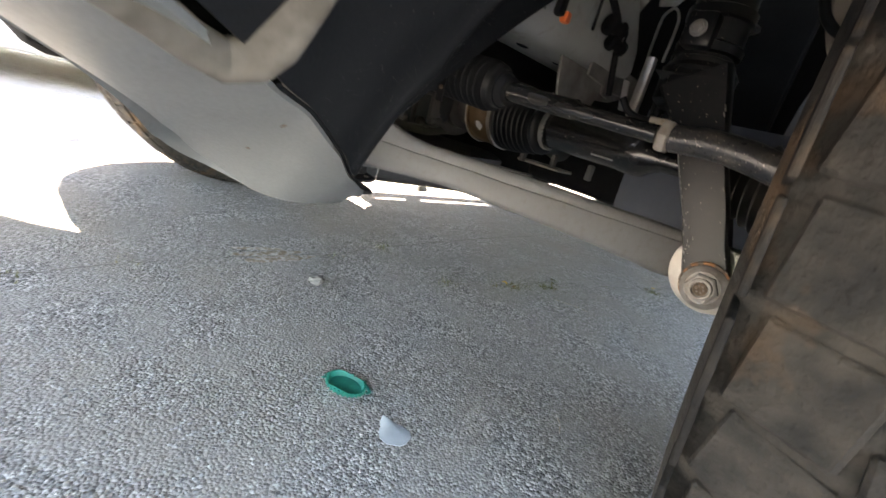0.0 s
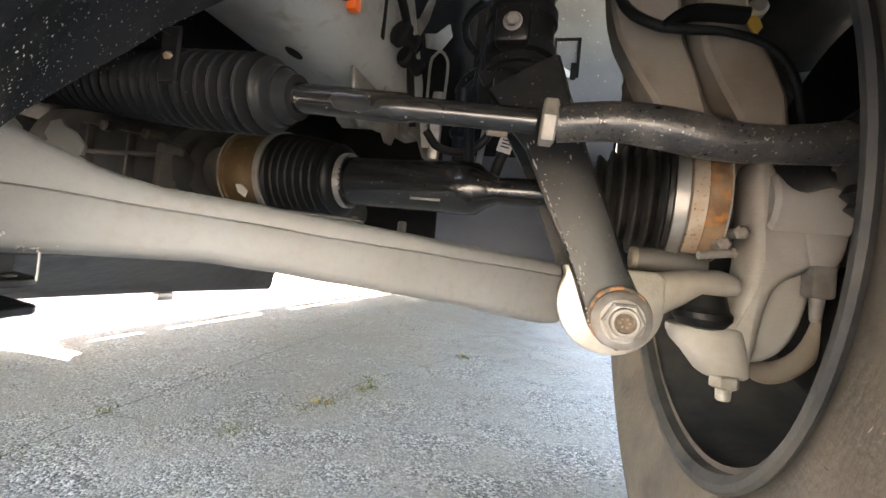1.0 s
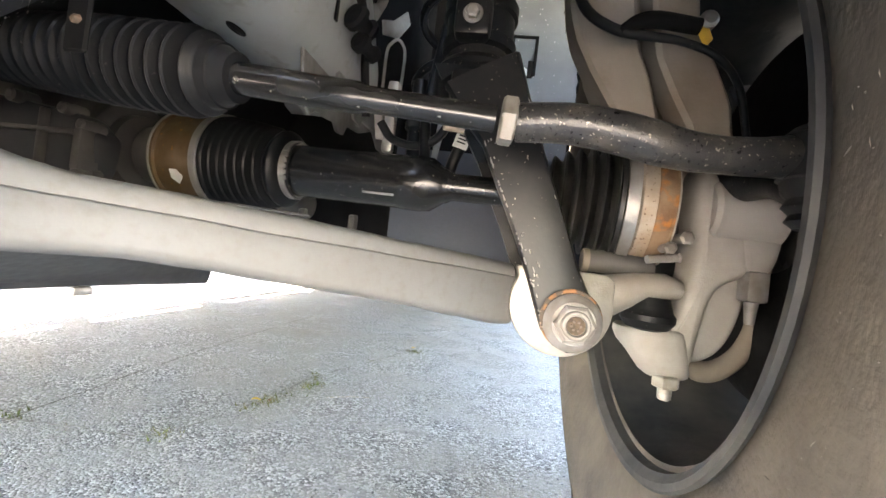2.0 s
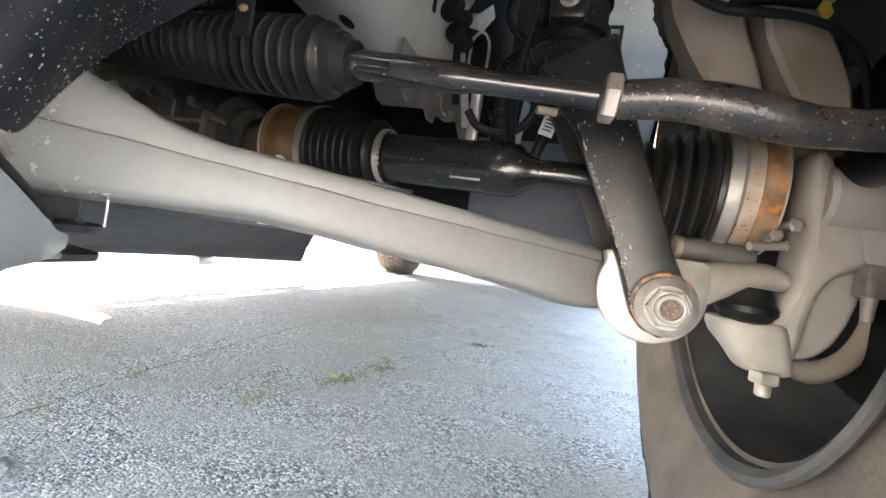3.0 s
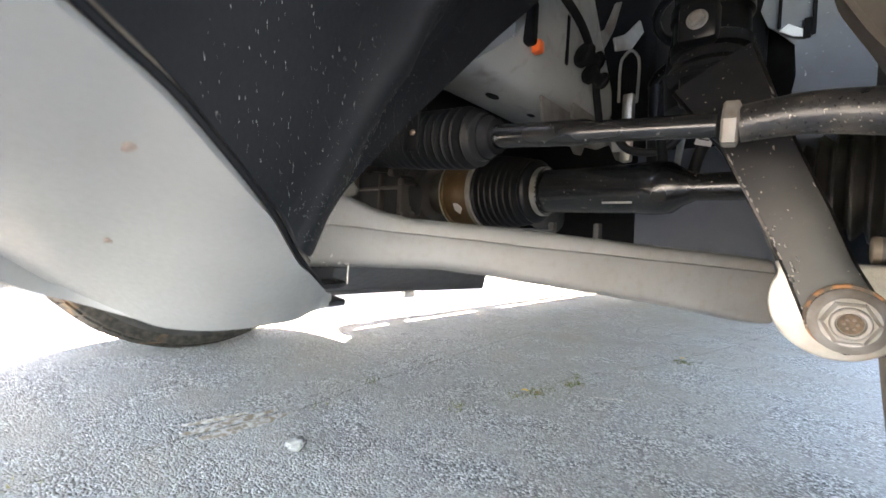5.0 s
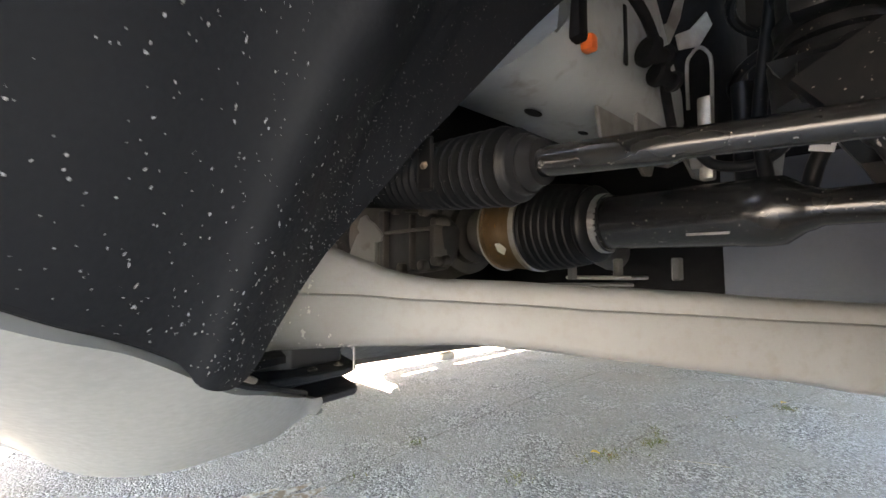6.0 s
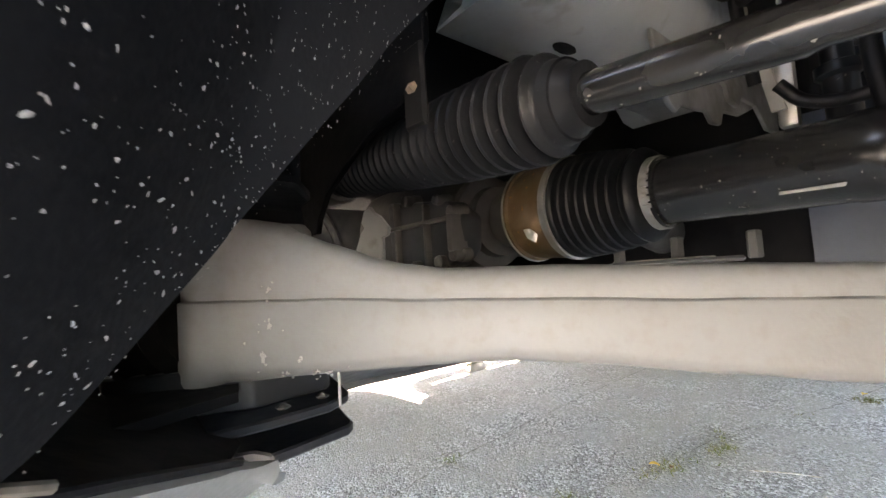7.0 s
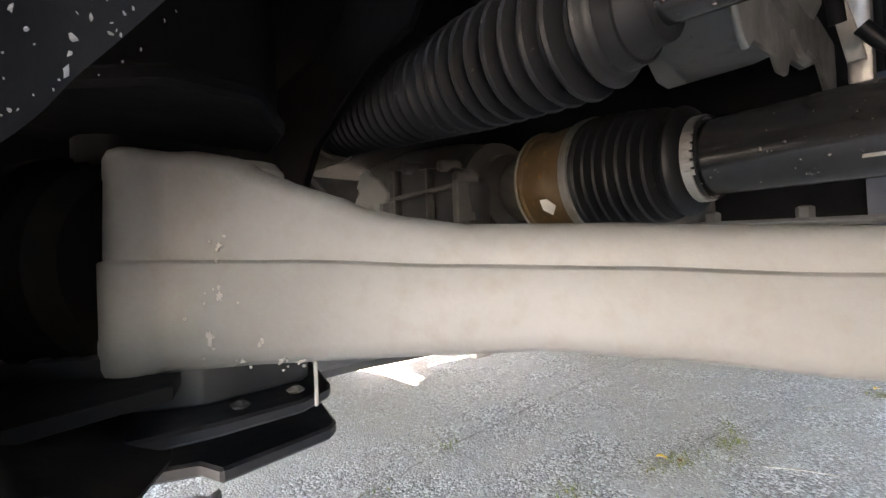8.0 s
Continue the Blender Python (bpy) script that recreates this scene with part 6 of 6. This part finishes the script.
    for x, y in ((-0.486, 0.552), (-0.595, 0.805)):
        bm = B()
        box(bm, (x - 0.004, y - 0.010, 0.243), (x + 0.004, y + 0.010, 0.2515), 0.002, 2)
        part("plate_bolt", bm, M_BAND, plate)
    # stepped shield behind it
    bm = B()
    box(bm, (-0.98, 0.84, 0.285), (-0.47, 1.7, 0.40), 0.03, 3)
    part("gearbox_shield", bm, M_DARK, plate)


skid_plate()


def differential():
    bm = B()
    c = ax(-0.66)
    lathe(bm, ax(-0.55), -AX_D, [(0, 0), (0, 0.044), (0.012, 0.046), (0.016, 0.060), (0.026, 0.062), (0.03, 0.056), (0.05, 0.066), (0.13, 0.088), (0.24, 0.088), (0.30, 0.05), (0.30, 0)], 40)
    case = part("axle_housing", bm, M_CASE, truck, "dark cast front differential housing with ribs")
    # cover darker than its ribs: shade of the hollows put into its colour
    bm = B()
    prism(bm, [(-0.675, 0.347), (-0.611, 0.341), (-0.556, 0.346), (-0.535, 0.363), (-0.531, 0.402), (-0.556, 0.423), (-0.615, 0.431), (-0.680, 0.440)], (0, 0.625, 0), (1, 0, 0), (0, 0, 1), 0.036, 0.006, 2)
    part("cover", bm, M_SKID, case)
    for lo, hi in (((-0.672, 0.580, 0.3985), (-0.539, 0.592, 0.4030)), ((-0.5905, 0.580, 0.347), (-0.586, 0.592, 0.423)), ((-0.652, 0.580, 0.350), (-0.648, 0.592, 0.434)), ((-0.543, 0.576, 0.362), (-0.534, 0.600, 0.404))):
        bm = B()
        box(bm, lo, hi, 0.0015, 2)
        part("rib", bm, M_CASE, case)
    for x, z, r in ((-0.540, 0.408, 0.006), (-0.539, 0.358, 0.007), (-0.565, 0.352, 0.0075), (-0.611, 0.349, 0.007), (-0.564, 0.424, 0.006), (-0.626, 0.433, 0.007)):
        bm = B()
        lathe(bm, (x, 0.604, z), (0, -1, 0), [(0, 0), (0, r * 1.25), (0.012, r * 1.2), (0.014, r), (0.024, r), (0.026, r * 0.6), (0.026, 0)], 18)
        part("bolt_boss", bm, M_CASE, case)
    bm = B()
    prism(bm, [(-0.613, 0.338), (-0.610, 0.366), (-0.594, 0.388), (-0.587, 0.392), (-0.5925, 0.398), (-0.586, 0.410), (-0.573, 0.413), (-0.567, 0.406), (-0.555, 0.4005), (-0.540, 0.387), (-0.543, 0.379), (-0.5525, 0.378), (-0.553, 0.354), (-0.556, 0.338)], (0, 0.502, 0), (1, 0, 0), (0, 0, 1), 0.004, 0.0008, 1)
    part("mount_bracket", bm, M_RAIL, case, "pale grey mounting bracket")
    bm = B()
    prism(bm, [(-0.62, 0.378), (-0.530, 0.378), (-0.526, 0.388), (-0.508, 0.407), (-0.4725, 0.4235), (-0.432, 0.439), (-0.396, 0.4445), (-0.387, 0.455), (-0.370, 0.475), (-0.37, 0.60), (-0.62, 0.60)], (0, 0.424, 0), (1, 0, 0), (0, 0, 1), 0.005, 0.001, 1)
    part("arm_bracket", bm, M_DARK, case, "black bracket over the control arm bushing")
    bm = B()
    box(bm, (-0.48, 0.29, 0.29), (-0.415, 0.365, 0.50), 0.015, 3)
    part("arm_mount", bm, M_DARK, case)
    # overhanging plate added to keep sky light off the arm's end
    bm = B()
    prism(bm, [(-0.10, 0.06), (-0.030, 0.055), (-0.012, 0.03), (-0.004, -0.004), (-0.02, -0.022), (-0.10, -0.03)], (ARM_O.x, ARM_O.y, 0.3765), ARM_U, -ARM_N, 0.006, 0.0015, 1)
    part("arm_shade_plate", bm, M_DARK, case, "black plate added to shade the arm's inboard end")


differential()


def powertrain():
    # plain near-black box added as a dark background where the engine is unlit
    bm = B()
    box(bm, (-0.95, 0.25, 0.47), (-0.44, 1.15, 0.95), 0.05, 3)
    eng = part("engine", bm, M_DARK, truck, "black box standing for the engine in the shade above the axle")
    bm = B()
    box(bm, (-0.86, 0.75, 0.36), (-0.5, 1.25, 0.5), 0.04, 3)
    part("oil_pan", bm, M_CASE, eng)
    bm = B()
    tube(bm, [(-0.45, 0.72, 0.43), (-0.42, 0.80, 0.38), (-0.43, 1.0, 0.36), (-0.5, 1.6, 0.38), (-0.5, 3.2, 0.42)], 0.027, 18, 6)
    part("exhaust_pipe", bm, M_CASE, eng)
    for x, y, z in ((-0.41, 0.70, 0.352), (-0.36, 0.72, 0.352), (-0.3, 0.74, 0.352)):
        bm = B()
        hexagon(bm, (x, y, z - 0.019), (0, 0, 1), 0.011, 0.026)
        part("bracket_bolt", bm, M_CASE, eng)
    bm = B()
    box(bm, (-0.42, 0.70, 0.3335), (-0.335, 0.75, 0.338), 0.0015, 1)
    part("bracket_plate", bm, M_NUT, eng, "tan plated bracket")


powertrain()


def bodywork():
    bm = B()
    def slab(x0, x1, y0, y1, z0, z1, bev=0.05):
        box(bm, (x0, y0, z0), (x1, y1, z1), bev, 3)
    slab(-1.62, 0.31, -0.30, 1.02, 1.0, 1.2, 0.08)
    slab(-1.62, 0.31, 1.10, 3.15, 0.46, 1.16, 0.03)
    slab(-1.62, 0.31, 3.17, 3.52, 0.62, 1.16, 0.05)
    slab(-1.62, 0.31, 4.68, 5.90, 0.58, 1.16, 0.05)
    slab(-1.62, 0.31, 3.40, 4.80, 0.90, 1.16, 0.05)
    body = part("body", bm, M_PAINT, truck, "silver grey painted truck body")
    bm = B()
    secs = []
    for y, x, z in ((1.05, 0.22, 1.15), (1.65, 0.08, 1.84), (2.95, 0.08, 1.84), (3.12, 0.16, 1.15)):
        secs.append([Vector((x, y, z)), Vector((-1.31 - x, y, z)), Vector((-1.31 - x * 0.9, y, 1.12)), Vector((x, y, 1.12))])
    loft(bm, secs)
    part("cab", bm, M_PAINT, body)
    for x0, x1 in ((0.02, 0.30), (-1.61, -1.33)):
        bm = B()
        box(bm, (x0, -0.26, 0.80), (x1, 0.16, 0.97), 0.03, 2)
        part("fender_front", bm, M_PAINT, body)
    bm = B()
    box(bm, (-0.35, 0.15, 0.985), (0.30, 1.1, 1.0), 0.006, 1)
    part("arch_top", bm, M_DARK, body)
    bm = B()
    box(bm, (-1.5, 1.1, 0.44), (0.2, 5.2, 0.50), 0.01, 1)
    part("floor_pan", bm, M_DARK, body)
    def arch(a):
        r = 0.474 + (0.55 - 0.474) * max(0.0, min(1.0, (a - 24) / 70))
        return WHEEL_Y + r * math.cos(radians(a)), HUB_Z + r * math.sin(radians(a))
    bm = B()
    sheet(bm, [[(x, *arch(24 + 148 * k / 24)) for x in (-1.60, -1.4, -1.1)] for k in range(25)], 0.004)
    part("far_arch_liner", bm, M_DARK, body)
    bm = B()
    prism(bm, [(-0.28, 0.47), (-0.28, 1.02), (1.11, 1.02), (1.11, 0.53), (1.075, 0.55)] + [arch(24 + 148 * k / 24) for k in range(25)] + [(0.06, 0.47)], (-1.62, 0, 0), (0, 1, 0), (0, 0, 1), 0.03)
    part("far_fender", bm, M_PAINT, body)
    bm = B()
    prism(bm, [(-0.28, 0.47), (-0.28, 1.02), (1.11, 1.02), (1.11, 0.53), (1.075, 0.55)] + [arch(24 + 148 * k / 24) for k in range(25)] + [(0.06, 0.47)], (0.31, 0, 0), (0, 1, 0), (0, 0, 1), 0.03)
    part("near_fender", bm, M_PAINT, body)
    bm = B()
    tube(bm, [(-1.60, 1.13, 0.43), (-1.63, 1.19, 0.372), (-1.635, 1.5, 0.365), (-1.635, 2.9, 0.365), (-1.635, 3.7, 0.365), (-1.60, 3.8, 0.43)], 0.030, 14, 6)
    part("step_bar", bm, M_DARK, body)
    bm = B()
    box(bm, (-1.62, 1.10, 0.415), (-1.50, 3.9, 0.47), 0.004, 1)
    part("sill", bm, M_PAINT, body)
    # unseen near-side bar and sill, added to cut sky light on the ground
    bm = B()
    tube(bm, [(0.29, 1.13, 0.43), (0.32, 1.19, 0.372), (0.325, 1.5, 0.365), (0.325, 2.9, 0.365), (0.325, 3.7, 0.365), (0.29, 3.8, 0.43)], 0.045, 14, 6)
    part("step_bar", bm, M_DARK, body)
    bm = B()
    box(bm, (0.19, 1.115, 0.415), (0.31, 3.9, 0.455), 0.004, 1)
    part("sill", bm, M_PAINT, body)
    for y, w in ((1.385, 0.045), (2.03, 0.11), (3.1, 0.05)):
        bm = B()
        box(bm, (-1.64, y - w, 0.37), (-1.55, y + w, 0.425), 0.006, 1)
        part("step_bracket", bm, M_DARK, body)
    for x in (-1.08, -0.26):
        bm = B()
        box(bm, (x - 0.04, 1.3, 0.36), (x + 0.04, 5.2, 0.46), 0.012, 2)
        part("chassis_rail", bm, M_DARK, body)
    bm = B()
    lathe(bm, (-1.3, WHEEL_Y + 3.5, HUB_Z), (1, 0, 0), [(0, 0), (0, 0.045), (0.5, 0.045), (0.56, 0.12), (0.74, 0.12), (0.8, 0.045), (1.3, 0.045), (1.3, 0)], 28)
    part("rear_axle", bm, M_DARK, body)
    bm = B()
    tube(bm, [(-1.28, 3.75, 0.30), (-1.27, 3.72, 0.36), (-1.26, 3.74, 0.46)], 0.02, 12, 4)
    lathe(bm, (-1.31, 3.75, 0.27), (1, 0, 0), [(0, 0), (0, 0.035), (0.06, 0.035), (0.06, 0)], 20)
    part("spring_hanger", bm, M_CASE, body)


bodywork()


def parked_van():
    root = tagged(new("parked_van"), "white van parked alongside, only its lower side showing", "van")
    bm = B()
    box(bm, (-4.75, -2.6, 0.13), (-2.84, 3.6, 1.0), 0.07, 4)
    part("body", bm, M_CARWHITE, root)
    bm = B()
    box(bm, (-4.7, -2.2, 0.97), (-2.99, 3.5, 1.66), 0.10, 4)
    part("upper_body", bm, M_CARWHITE, root)
    for y0, y1 in ((-1.9, -0.9), (-0.8, 0.5), (0.6, 1.8)):
        bm = B()
        box(bm, (-2.998, y0, 1.08), (-2.982, y1, 1.5), 0.006, 2)
        part("window", bm, M_GLASS, root)
    for x in (-2.96, -4.57):
        for y in (-1.35, 2.5):
            bm = B()
            lathe(bm, (x - 0.1, y, 0.31), (1, 0, 0), [(0, 0), (0, 0.22), (0, 0.29), (0.03, 0.31), (0.17, 0.31), (0.2, 0.29), (0.2, 0.22), (0.19, 0.2), (0.19, 0)], 40)
            part("wheel", bm, M_TYRE, root)


parked_van()
